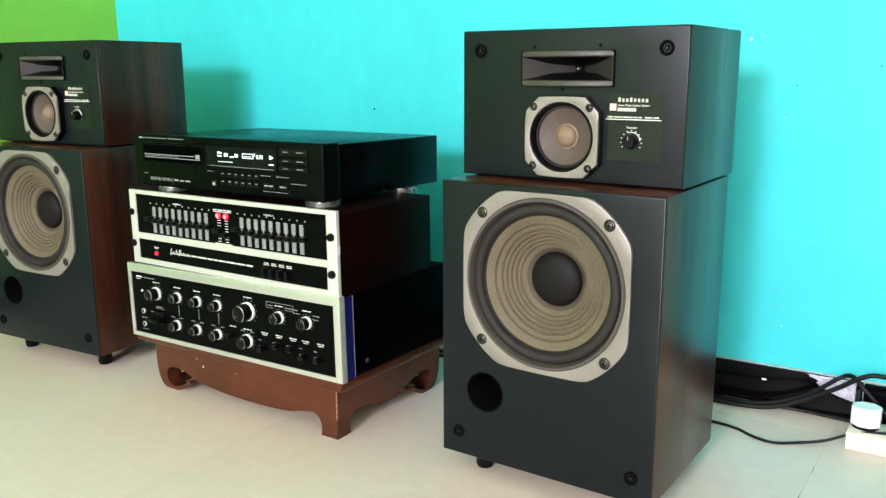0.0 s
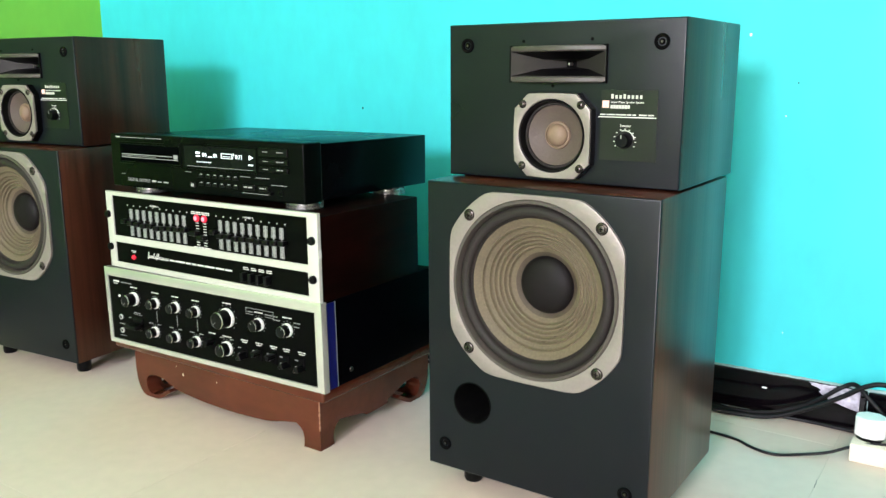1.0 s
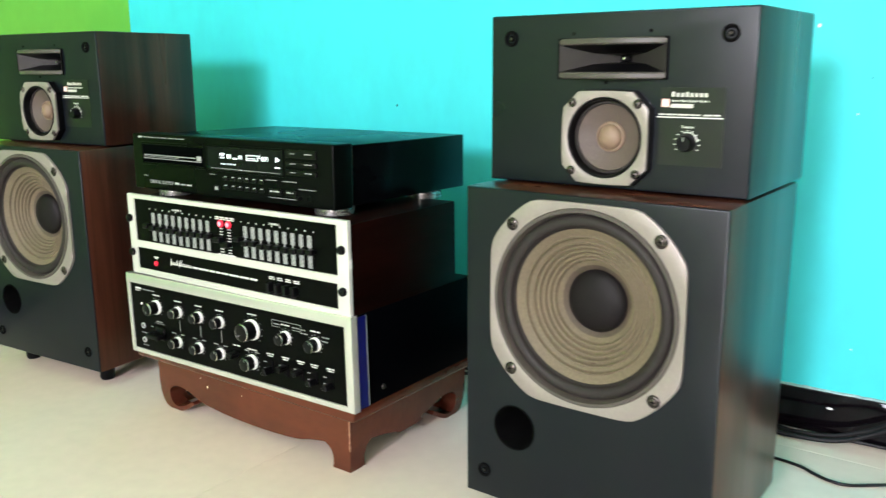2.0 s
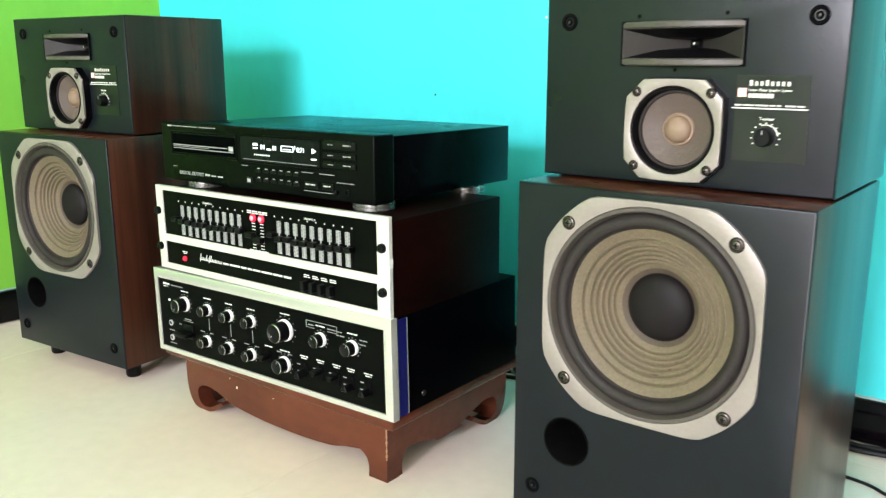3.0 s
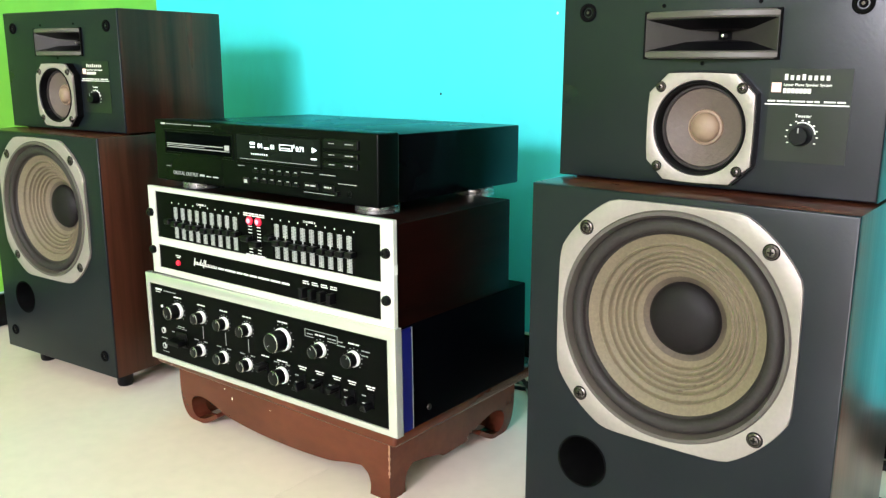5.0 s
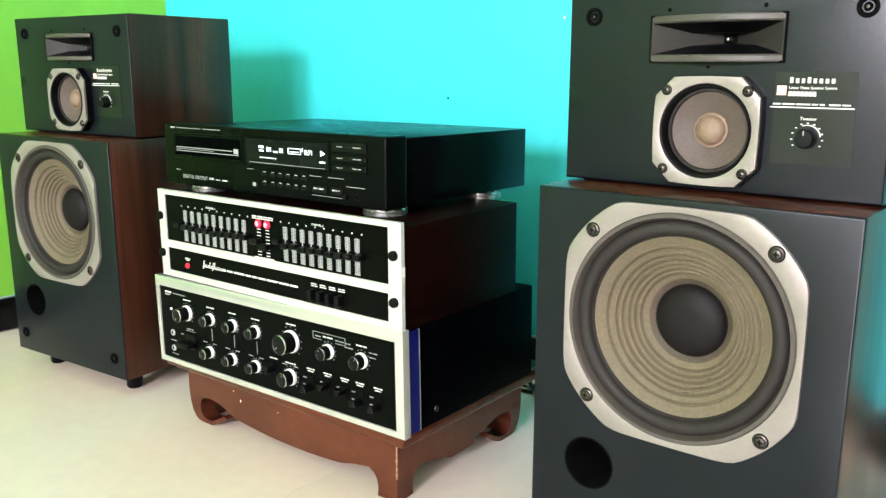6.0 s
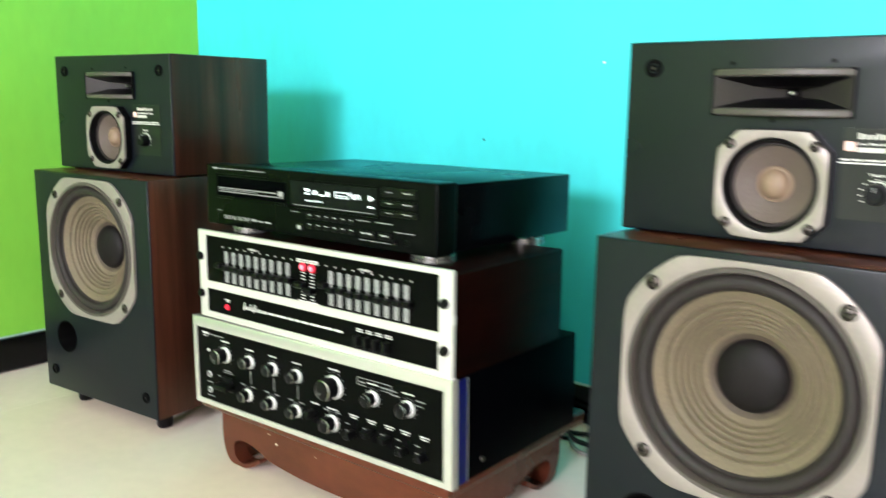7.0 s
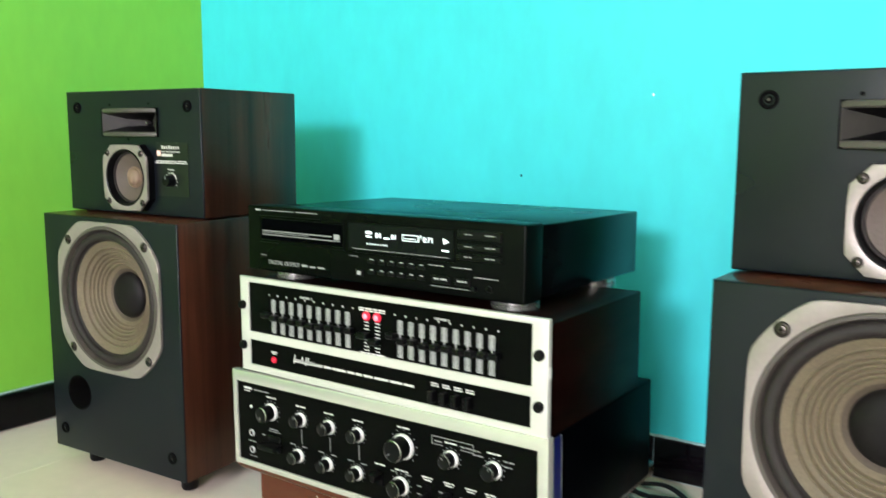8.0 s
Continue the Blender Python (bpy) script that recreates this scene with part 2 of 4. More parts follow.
def rect(x0, x1, z0, z1):
    return [(x0, z0), (x1, z0), (x1, z1), (x0, z1)]


def pierced(outer, holes, y0, y1):
    """A plate from an (x, z) outline with holes right through it."""
    bm = bmesh.new()
    edges = []
    for loop in (outer, *holes):
        vs = [bm.verts.new((x, y0, z)) for x, z in loop]
        edges += [bm.edges.new((vs[i], vs[(i + 1) % len(vs)])) for i in range(len(vs))]
    bmesh.ops.triangle_fill(bm, edges=edges, use_beauty=True, use_dissolve=False)
    faces = bm.faces[:]
    r = bmesh.ops.extrude_face_region(bm, geom=faces)
    for v in r["geom"]:
        if isinstance(v, bmesh.types.BMVert):
            v.co.y = y1
    return bm


def cut_corner(cx, cz, h, cut, bow, n=7):
    """A square of half side h with its corners cut off and softened, its sides slightly bowed out."""
    pts = []
    for k in range(4):
        a = math.pi / 2 * k
        for i in range(n):
            s = -1 + 2 * i / (n - 1)
            u, w = h - bow * s * s, s * (h - cut)
            pts.append((cx + u * math.cos(a) - w * math.sin(a), cz + u * math.sin(a) + w * math.cos(a)))
    return pts


def round_square(cx, cz, h, r, bow, n=96):
    """A square of half side h whose corners follow a circle of radius r."""
    pts = []
    for i in range(n):
        a = 2 * math.pi * i / n
        c, q = math.cos(a), math.sin(a)
        m = max(abs(c), abs(q))
        side = h / m
        side -= bow * (1 - (m - 0.7071) / 0.2929) if side < r else 0
        d = -math.log(math.exp(-side * 700) + math.exp(-r * 700)) / 700
        pts.append((cx + d * c, cz + d * q))
    return pts


def letters(name, text, x, y, z, size, mat, parent, thick=0.0003, align="LEFT", shear=0.0):
    cu = bpy.data.curves.new(name, "FONT")
    cu.body, cu.size, cu.extrude, cu.align_x, cu.shear = text, size, thick, align, shear
    cu.resolution_u = 3
    tmp = bpy.data.objects.new(name, cu)
    scene.collection.objects.link(tmp)
    me = bpy.data.meshes.new_from_object(tmp.evaluated_get(bpy.context.evaluated_depsgraph_get()))
    bpy.data.objects.remove(tmp)
    origin = ORIGIN.get(parent.name, Vector())
    me.transform(Matrix.Translation(Vector((x, y, z)) - origin) @ Matrix.Rotation(radians(90), 4, "X"))
    me.materials.clear()
    me.materials.append(mat)
    me.name = name
    ob = new(name, me)
    ob.parent = parent
    ORIGIN[ob.name] = origin
    return ob


def bars(name, items, y, mat, parent, thick=0.0005, label=""):
    """Printed marks: (x0, x1, z0, z1) each, on one panel, proud of it by thick."""
    bm = bmesh.new()
    for x0, x1, z0, z1 in items:
        box(x0, x1, y - thick, y, z0, z1, bm=bm)
    return tagged(part(name, bm, mat, parent, label, smooth=False), kind="stuff" if len(items) > 1 else "")


def word(x, z, w, h, rng):
    """Unreadable writing: rows of small plain bars about w long, grouped like words."""
    out, u, left = [], x, rng.randint(4, 9)
    while u < x + w - h * 0.4:
        out.append((u, u + h * rng.uniform(0.5, 0.8), z, z + h))
        left -= 1
        u = out[-1][1] + h * (0.3 if left else 1.1)
        left = left or rng.randint(4, 9)
    return out


def tube(name, pts, r, mat, parent=None, label="", steps=8, seg=8):
    """A round cable through points, as a mesh."""
    P = [Vector(p) for p in pts]
    P = [P[0] * 2 - P[1]] + P + [P[-1] * 2 - P[-2]]
    line = []
    for i in range(1, len(P) - 2):
        for k in range(steps):
            t = k / steps
            a, b, c, d = P[i - 1], P[i], P[i + 1], P[i + 2]
            line.append(0.5 * (2 * b + (c - a) * t + (2 * a - 5 * b + 4 * c - d) * t * t + (3 * b - a - 3 * c + d) * t ** 3))
    line.append(P[-2])
    bm = bmesh.new()
    rings = []
    for i, p in enumerate(line):
        d = (line[min(i + 1, len(line) - 1)] - line[max(i - 1, 0)]).normalized()
        s = d.cross(Vector((0, 0, 1)))
        s = s.normalized() if s.length > 1e-4 else Vector((1, 0, 0))
        u = s.cross(d)
        rings.append([bm.verts.new(p + r * (math.cos(2 * math.pi * k / seg) * s + math.sin(2 * math.pi * k / seg) * u)) for k in range(seg)])
    for a, b in zip(rings, rings[1:]):
        for k in range(seg):
            bm.faces.new((a[k], a[(k + 1) % seg], b[(k + 1) % seg], b[k]))
    bm.faces.new(rings[0])
    bm.faces.new(rings[-1])
    return part(name, bm, mat, parent, label)


# ---- the room ----
T = 0.12


def wall(name, bm, mat, label):
    return tagged(part(name, bm, mat, smooth=False), label, "wall", kind="structure")


def slanted(bm):
    """Turns what runs along the turquoise wall by that wall's slant."""
    for v in bm.verts:
        v.co.y += SLANT * v.co.x
    return bm


CORNER_Y = ROOM_Y1 + SLANT * ROOM_X0
wall("wall_north", slanted(box(ROOM_X0 - T, ROOM_X1 + T, ROOM_Y1, ROOM_Y1 + T, -0.1, ROOM_H)), M_TURQ, "bright turquoise painted plaster wall behind the stereo")
wall("wall_west", box(ROOM_X0 - T, ROOM_X0, ROOM_Y0 - T, CORNER_Y + 0.001, -0.1, ROOM_H), M_GREEN, "lime green painted plaster wall meeting the turquoise wall")
wall("wall_east", box(ROOM_X1, ROOM_X1 + T, ROOM_Y0 - T, ROOM_Y1 + SLANT * ROOM_X1 + 0.003, -0.1, ROOM_H), M_WHITE, "plain cream painted wall closing the room")
hole = rect(WIN_X - WIN_W / 2, WIN_X + WIN_W / 2, WIN_Z - WIN_H / 2, WIN_Z + WIN_H / 2)
# made-up opening in front of the fill light
doorway = rect(FILL_X - FILL_W / 2, FILL_X + FILL_W / 2, 0.002, FILL_H)
wall("wall_south", pierced(rect(ROOM_X0, ROOM_X1, -0.1, ROOM_H), [hole, doorway], ROOM_Y0 - T, ROOM_Y0), M_WHITE, "plain cream painted wall with a window and an added opening for fill light")
tagged(part("ceiling", box(ROOM_X0 - T, ROOM_X1 + T, ROOM_Y0 - T, ROOM_Y1 + T + 0.1, ROOM_H, ROOM_H + 0.1), M_CEIL, smooth=False),
       "plain white painted ceiling over the room", "ceiling", kind="structure")
tagged(part("window_1", pierced(hole,
                                      [rect(WIN_X - WIN_W / 2 + 0.04, WIN_X + WIN_W / 2 - 0.04, WIN_Z - WIN_H / 2 + 0.04, WIN_Z + WIN_H / 2 - 0.04)],
                                      ROOM_Y0 - 0.05, ROOM_Y0 - 0.01), M_WPLASTIC, smooth=False),
             "white framed window letting in daylight", "window", kind="structure")
# frame of the added opening, never in view
tagged(part("door_frame", pierced(rect(FILL_X - FILL_W / 2, FILL_X + FILL_W / 2, 0.002, FILL_H),
                                  [rect(FILL_X - FILL_W / 2 + 0.045, FILL_X + FILL_W / 2 - 0.045, 0.006, FILL_H - 0.045)], ROOM_Y0 - 0.05, ROOM_Y0 - 0.01), M_WPLASTIC, smooth=False),
       "added white frame of an unseen opening that holds a fill light", "door frame", kind="structure")

# skirting: black glazed tiles along two walls, with a ragged mortar line on top
SK_H = 0.073


def skirting(name, along_x, a0, a1, joints, at, depth=0.010):
    rng = random.Random(7)
    base = bmesh.new()
    lo, hi = (at - 0.004, at + 0.0) if along_x else (at, at + 0.004)
    (box(a0, a1, lo, hi, 0.0, SK_H + 0.002, bm=base) if along_x else box(lo, hi, a0, a1, 0.0, SK_H + 0.002, bm=base))
    n = int((a1 - a0) / 0.012)
    for i in range(n):
        u, w, h = a0 + (a1 - a0) * i / n, (a1 - a0) / n, rng.uniform(0.0008, 0.0030)
        d = rng.uniform(0.004, 0.007)
        if along_x:
            box(u, u + w, at - d, at, SK_H, SK_H + h, bm=base)
        else:
            box(at, at + d, u, u + w, SK_H, SK_H + h, bm=base)
    ob = tagged(part(name, slanted(base) if along_x else base, M_MORTAR, smooth=False), "black glazed tile skirting with a pale mortar edge", "skirting", kind="structure")
    cuts = [a0, *joints, a1]
    for u, w in zip(cuts, cuts[1:]):
        b = box(u + 0.001, w - 0.001, at - depth, at - 0.0045, 0.003, SK_H, 0.0012, 1) if along_x else \
            box(at + 0.0045, at + depth, u + 0.001, w - 0.001, 0.003, SK_H, 0.0012, 1)
        if along_x and abs(u - 0.134) < 1e-6:
            # one tile was set leaning a little forward
            bmesh.ops.rotate(b, verts=b.verts, cent=(0, at - depth, 0), matrix=Matrix.Rotation(radians(4), 3, "X"))
        part("tile", slanted(b) if along_x else b, M_SKIRT, ob, smooth=False, origin=Vector())
    return ob


skirting("baseboard_north", True, ROOM_X0 + 0.017, ROOM_X1, [-1.545, -1.145, -0.617, -0.217, 0.134, 0.545, 0.945, 1.345, 1.745, 2.145], ROOM_Y1)
skirting("baseboard_west", False, ROOM_Y0, CORNER_Y - 0.002, [-2.4, -2.0, -1.6, -1.2, -0.8, -0.4, 0.0, 0.4, 0.8, 1.2, 1.36, 1.76], ROOM_X0, 0.015)

# ---- loudspeakers ----


def screw(x, z, y, r, parent, name="screw"):
    s = part(name, lathe(x, z, [(r, y), (r, y - r * 0.35), (r * 0.8, y - r * 0.6), (0.0, y - r * 0.62)], 16), M_SCREW, parent)
    return s


def driver_screw(x, z, y, r, parent):
    """A screw with a washer round it and a cross in its head."""
    bm = lathe(x, z, [(r, y + 0.001), (r, y - 0.0012), (r * 0.82, y - 0.0018), (r * 0.72, y - 0.0004), (r * 0.66, y - 0.0004), (r * 0.6, y - 0.0026), (r * 0.3, y - 0.0032), (0, y - 0.0032)], 20)
    s = part("screw", bm, M_SCREW, parent, "dark cross-head screw")
    part("washer", lathe(x, z, [(r * 1.16, y + 0.0005), (r * 1.16, y - 0.0003), (r * 0.95, y - 0.0003)], 20), M_VOID, s)
    cross = box(x - r * 0.42, x + r * 0.42, y - 0.0034, y - 0.0030, z - r * 0.09, z + r * 0.09)
    box(x - r * 0.09, x + r * 0.09, y - 0.0035, y - 0.0031, z - r * 0.42, z + r * 0.42, bm=cross)
    part("cross_slot", cross, M_VOID, s, smooth=False)
    return s


def loudspeaker():
    """Local frame: x across, y back from the lower front, z up from the floor."""
    sp = thing("loudspeaker", (0, 0, 0), "walnut two-box loudspeaker with dark grey front standing on the floor", "loudspeaker", "pair of loudspeakers")
    W, D, Z0, Z1 = 0.1632, 0.255, 0.034, 0.4425
    U0, U1, UY, UD = 0.4450, 0.6460, 0.055, 0.271
    for sx in (-1, 1):
        for y in (0.048, D - 0.04):
            part("foot", upright(sx * 0.117, y, [(0, 0.0), (0.012, 0.0), (0.014, 0.004), (0.014, Z0 + 0.002), (0, Z0 + 0.002)], 20), M_BLACK, sp)

    def shell(name, y0, y1, z0, z1, label):
        bm = box(-W, W, y0, y1, z0, z1, 0.0022, 2)
        front = [f for f in bm.faces if f.normal.y < -0.9]
        bmesh.ops.delete(bm, geom=front, context="FACES")
        ob = part(name, bm, M_WALNUT, sp, label)
        return ob

    low = shell("lower_cabinet", 0.0024, D, Z0, Z1, "walnut veneered lower cabinet")
    up = shell("upper_cabinet", UY + 0.0024, UD, U0, U1, "walnut veneered upper cabinet")
    part("spacer", box(-W + 0.012, W - 0.012, UY + 0.02, D - 0.01, Z1 - 0.001, U0 + 0.001), M_VOID, sp, smooth=False)

    # lower front with openings for woofer and port
    wz, wx, px, pz = 0.3115, 0.0, -0.0900, 0.1400
    part("lower_baffle", soften(pierced(rect(-W + 0.0006, W - 0.0006, Z0 + 0.0006, Z1 - 0.0006), [circle(wx, wz, 0.119, 64), circle(px, pz, 0.0288, 36)], 0.0, 0.012)), M_BAFFLE, sp, "dark grey painted front board")
    part("port", lathe(px, pz, [(0.0300, 0.0006), (0.0296, -0.0012), (0.0280, -0.0004), (0.0272, 0.008), (0.0268, 0.11), (0, 0.11)], 36), M_VOID, sp, "black round port tube")

    hull = pierced(round_square(wx, wz - 0.0002, 0.1238, 0.1392, 0.0024), [circle(wx, wz, 0.1175, 64)], -0.0045, 0.0)
    woofer = part("woofer", bevel_front(hull), M_FRAME, sp, "champagne metal woofer frame")
    part("gasket", lathe(wx, wz, [(0.1190, -0.0030), (0.1165, -0.0062), (0.1130, -0.0060), (0.1105, 0.001), (0.1095, 0.004)], 72), M_GASKET, woofer)
    prof = [(0.1100, 0.003)] + [(0.1095 - 0.0145 * (1 - math.cos(a)) / 2, 0.003 - 0.0065 * math.sin(a)) for a in [math.pi * i / 10 for i in range(1, 10)]] + [(0.0950, 0.004), (0.0925, 0.007)]
    part("surround", lathe(wx, wz, prof, 72), M_SURROUND, woofer, "dark rolled cloth surround")
    cone = []
    for i in range(181):
        r = 0.0932 - (0.0932 - 0.0370) * i / 180
        y = 0.0065 + 0.036 * ((0.0932 - r) / 0.0562) ** 1.08
        for rib in (0.0735, 0.0680, 0.0625, 0.0572, 0.0520, 0.0815):
            y -= 0.0030 * math.exp(-((r - rib) / 0.0011) ** 2)
        cone.append((r, y))
    part("cone", lathe(wx, wz, cone, 80), M_CONE, woofer, "ribbed olive paper cone")
    neck = [(r, y - 0.0004) for r, y in cone if r < 0.0445]
    part("cone_neck", lathe(wx, wz, neck, 80), M_NECK, woofer, "browned inner edge of the cone")
    cap = [(0.0385, 0.0400)] + [(0.0380 * math.cos(a), 0.0400 - 0.0135 * math.sin(a)) for a in [math.pi / 2 * i / 9 for i in range(10)]]
    cap[-1] = (0.0, cap[-1][1])
    part("dust_cap", lathe(wx, wz, cap, 56), M_CAP, woofer, "black domed dust cap")
    for sx, sz in ((-1, 1), (1, 1), (1, -1), (-1, -1)):
        driver_screw(wx + sx * 0.0930, wz + sz * 0.0907, -0.0045, 0.0068, woofer)

    # upper front with midrange, horn, level knob and badge
    mz, hz, hx, hh = 0.5050, 0.5940, 0.0668, 0.0220
    hc = 0.0
    mouth = rect(hc - hx + 0.003, hc + hx - 0.003, hz - hh + 0.007, hz + hh - 0.007)
    part("upper_baffle", soften(pierced(rect(-W + 0.0006, W - 0.0006, U0 + 0.0006, U1 - 0.0006), [circle(0, mz, 0.0475, 48), mouth], UY, UY + 0.012)), M_BAFFLE, sp, "dark grey painted front board")
    MY = UY - 0.0060  # the midrange stands proud on a thick pad
    hull = pierced(cut_corner(0, mz, 0.0532, 0.0195, 0.0008), [circle(0, mz, 0.0462, 48)], MY - 0.0095, MY - 0.0060)
    mid = part("midrange", bevel_front(hull), M_FRAME, sp, "champagne metal midrange frame")
    part("pad", pierced(cut_corner(0, mz, 0.0542, 0.0195, 0.0008), [circle(0, mz, 0.0470, 48)], MY - 0.0060, UY), M_BLACK, mid, "black pad behind the frame")
    part("gasket", lathe(0, mz, [(0.0468, MY - 0.0070), (0.0452, MY - 0.0106), (0.0436, MY - 0.0096), (0.0420, MY + 0.004), (0.0405, MY + 0.006)], 56), M_BLACK, mid)
    part("surround", lathe(0, mz, [(0.0425, MY + 0.003), (0.0410, MY + 0.0012), (0.0392, MY + 0.0012), (0.0378, MY + 0.004)], 56), M_SURROUND, mid)
    part("cone", lathe(0, mz, [(0.0382, MY + 0.0035), (0.0330, MY + 0.0058), (0.0250, MY + 0.0088), (0.0165, MY + 0.0118)], 56), M_MIDCONE, mid, "brownish grey paper cone")
    cap = [(0.0180, MY + 0.0116), (0.0172, MY + 0.0090), (0.0160, MY + 0.0088), (0.0155, MY + 0.0104)] + [(0.0145 * math.cos(a), MY + 0.0102 - 0.0085 * math.sin(a)) for a in [math.pi / 2 * i / 7 for i in range(8)]]
    cap[-1] = (0.0, cap[-1][1])
    part("dust_cap", lathe(0, mz, cap, 40), M_MIDCAP, mid, "tan domed dust cap")
    for sx, sz in ((-1, 1), (1, 1), (1, -1), (-1, -1)):
        driver_screw(sx * 0.0405, mz + sz * 0.0393, MY - 0.0095, 0.0046, mid)

    # horn tweeter: flared mouth, narrow throat, bowed lips above and below
    bm = bmesh.new()
    fr = [bm.verts.new((hc + x, UY - 0.003, hz + z)) for x, z in ((-hx, -hh + 0.006), (hx, -hh + 0.006), (hx, hh - 0.006), (-hx, hh - 0.006))]
    fi = [bm.verts.new((hc + x, UY - 0.003, hz + z)) for x, z in ((-hx + 0.002, -hh + 0.007), (hx - 0.002, -hh + 0.007), (hx - 0.002, hh - 0.007), (-hx + 0.002, hh - 0.007))]
    md = [bm.verts.new((hc + x, UY + 0.020, hz + z)) for x, z in ((-0.033, -0.0062), (0.033, -0.0062), (0.033, 0.0062), (-0.033, 0.0062))]
    th = [bm.verts.new((hc + x, UY + 0.042, hz + z)) for x, z in ((-0.005, -0.0038), (0.005, -0.0038), (0.005, 0.0038), (-0.005, 0.0038))]
    sk = [bm.verts.new((v.co.x, UY, v.co.z)) for v in fr]
    # upper and lower mouth walls, kept apart: their black paints in the lips' shade
    lining = bmesh.new()
    for a, b in ((sk, fr), (fr, fi), (fi, md), (md, th)):
        for i in range(4):
            j = (i + 1) % 4
            if a in (fi, md) and i in (0, 2):
                lining.faces.new([lining.verts.new(v.co) for v in (a[i], a[j], b[j], b[i])])
            else:
                bm.faces.new((a[i], a[j], b[j], b[i]))
    horn = part("horn_tweeter", bm, M_HORN, sp, "dark metal horn tweeter with bowed lips")
    part("mouth_lining", lining, M_BLACK, horn, "upper and lower mouth walls, coloured black as shade under the lips")
    part("surround", pierced(rect(hc - hx - 0.0006, hc + hx + 0.0006, hz - hh - 0.0012, hz + hh + 0.0012), [rect(hc - hx + 0.001, hc + hx - 0.001, hz - hh + 0.001, hz + hh - 0.001)], UY - 0.0034, UY), M_VOID, horn, "black edge round the horn", smooth=False)
    part("throat", box(hc - 0.007, hc + 0.007, UY + 0.0405, UY + 0.046, hz - 0.009, hz + 0.009), M_VOID, horn, smooth=False)
    part("phase_plug", lathe(hc, hz, [(0.0024, UY + 0.041), (0.0022, UY + 0.034), (0.0012, UY + 0.032), (0, UY + 0.0318)], 16), M_CHROME, horn, "bright phase plug")
    for s in (-1, 1):
        lb = bmesh.new()
        n = 20
        z0, z1 = hz + s * (hh - 0.0065), hz + s * (hh + 0.0005)
        rows = []
        for i in range(n + 1):
            u = -1 + 2 * i / n
            x = hc + u * (hx - 0.0005)
            y = UY - 0.0025 - 0.0165 * (1 - u * u)
            rows.append([lb.verts.new(p) for p in ((x, UY + 0.002, z0), (x, y + 0.0012, z0), (x, y, z0 + s * 0.0014), (x, y, z1 - s * 0.0014), (x, y + 0.0012, z1), (x, UY + 0.002, z1))])
        for a, b in zip(rows, rows[1:]):
            for k in range(5):
                lb.faces.new((a[k], a[k + 1], b[k + 1], b[k]))
        lb.faces.new(rows[0])
        lb.faces.new(rows[-1])
        part("lip", lb, M_LIP, horn, "bowed brown-grey lip")

    # grille pegs, pilot holes
    for x, z, y in ((-0.1335, 0.6185, UY), (0.1340, 0.6185, UY), (-0.1345, 0.070, 0.0), (0.1340, 0.070, 0.0)):
        peg = part("grille_socket", lathe(x, z, [(0.0095, y), (0.0095, y - 0.0014), (0.0082, y - 0.0024), (0.0058, y - 0.0020), (0.0050, y + 0.0005), (0.0032, y - 0.0004), (0.0028, y - 0.0012), (0, y - 0.0013)], 24), M_VOID, sp, "black plastic grille socket")
        part("pin", lathe(x, z, [(0.0017, y - 0.001), (0.0014, y - 0.0016), (0, y - 0.0017)], 10), M_SCREW, peg)
    for x, z in ((-0.049, 0.6225), (0.046, 0.6235), (-0.006, 0.5670)):
        part("pilot_hole", lathe(x, z, [(0.0021, UY), (0.0019, UY - 0.0008), (0.0008, UY - 0.0004), (0, UY - 0.0004)], 10), M_VOID, sp)

    # badge foil with printing
    foil = part("badge_foil", box(0.0605, 0.1325, UY - 0.0007, UY + 0.001, 0.4775, 0.5625), M_PLATE, sp, "dark grey printed badge foil", smooth=False)
    y, rng = UY - 0.0007, random.Random(3)
    bars("brand_bars", [(0.0738 + i * 0.0052, 0.0738 + i * 0.0052 + 0.0029, 0.5524, 0.5566 + (0.0012 if i in (0, 3) else 0.0)) for i in range(8)], y, M_BRANDINK, foil)
    bars("logo_square", [(0.0625, 0.0712, 0.5412, 0.5500)], y, M_PINK, foil)
    bars("logo_mark", [(0.0640, 0.0652, 0.5424, 0.5488), (0.0663, 0.0675, 0.5446, 0.5488), (0.0686, 0.0698, 0.5424, 0.5476)], y - 0.0004, M_INK, foil)
    letters("lettering", "Linear Phase Speaker System", 0.0732, y, 0.5470, 0.0036, M_INK, foil)
    bars("model_bars", [(0.0732 + i * 0.0036, 0.0732 + i * 0.0036 + 0.0030, 0.5405, 0.5448) for i in range(7)], y, M_BRANDINK, foil)
    bars("rule", [(0.0575, 0.1315, 0.5297, 0.5307)], y, M_INK, foil)
    bars("maker_bars", word(0.0600, 0.5324, 0.046, 0.0015, rng) + word(0.1100, 0.5324, 0.020, 0.0015, rng), y, M_INK, foil)
    letters("lettering", "Tweeter", 0.0930, y, 0.5187, 0.0042, M_INK, foil, align="CENTER")
    kx, kz = 0.0930, 0.5023
    ticks = bmesh.new()
    for i in range(11):
        a = radians(-120 + 24 * i)
        cx, cz = kx + 0.0138 * math.sin(a), kz + 0.0138 * math.cos(a)
        box(cx - 0.0009, cx + 0.0009, y - 0.0005, y, cz - 0.0005, cz + 0.0005, bm=ticks)
    for i in range(30):
        a = radians(-20 + 100 * i / 29)
        cx, cz = kx + 0.0120 * math.sin(a), kz + 0.0120 * math.cos(a)
        box(cx - 0.0005, cx + 0.0005, y - 0.0005, y, cz - 0.0004, cz + 0.0004, bm=ticks)
    part("dial_ticks", ticks, M_INK, foil, smooth=False)
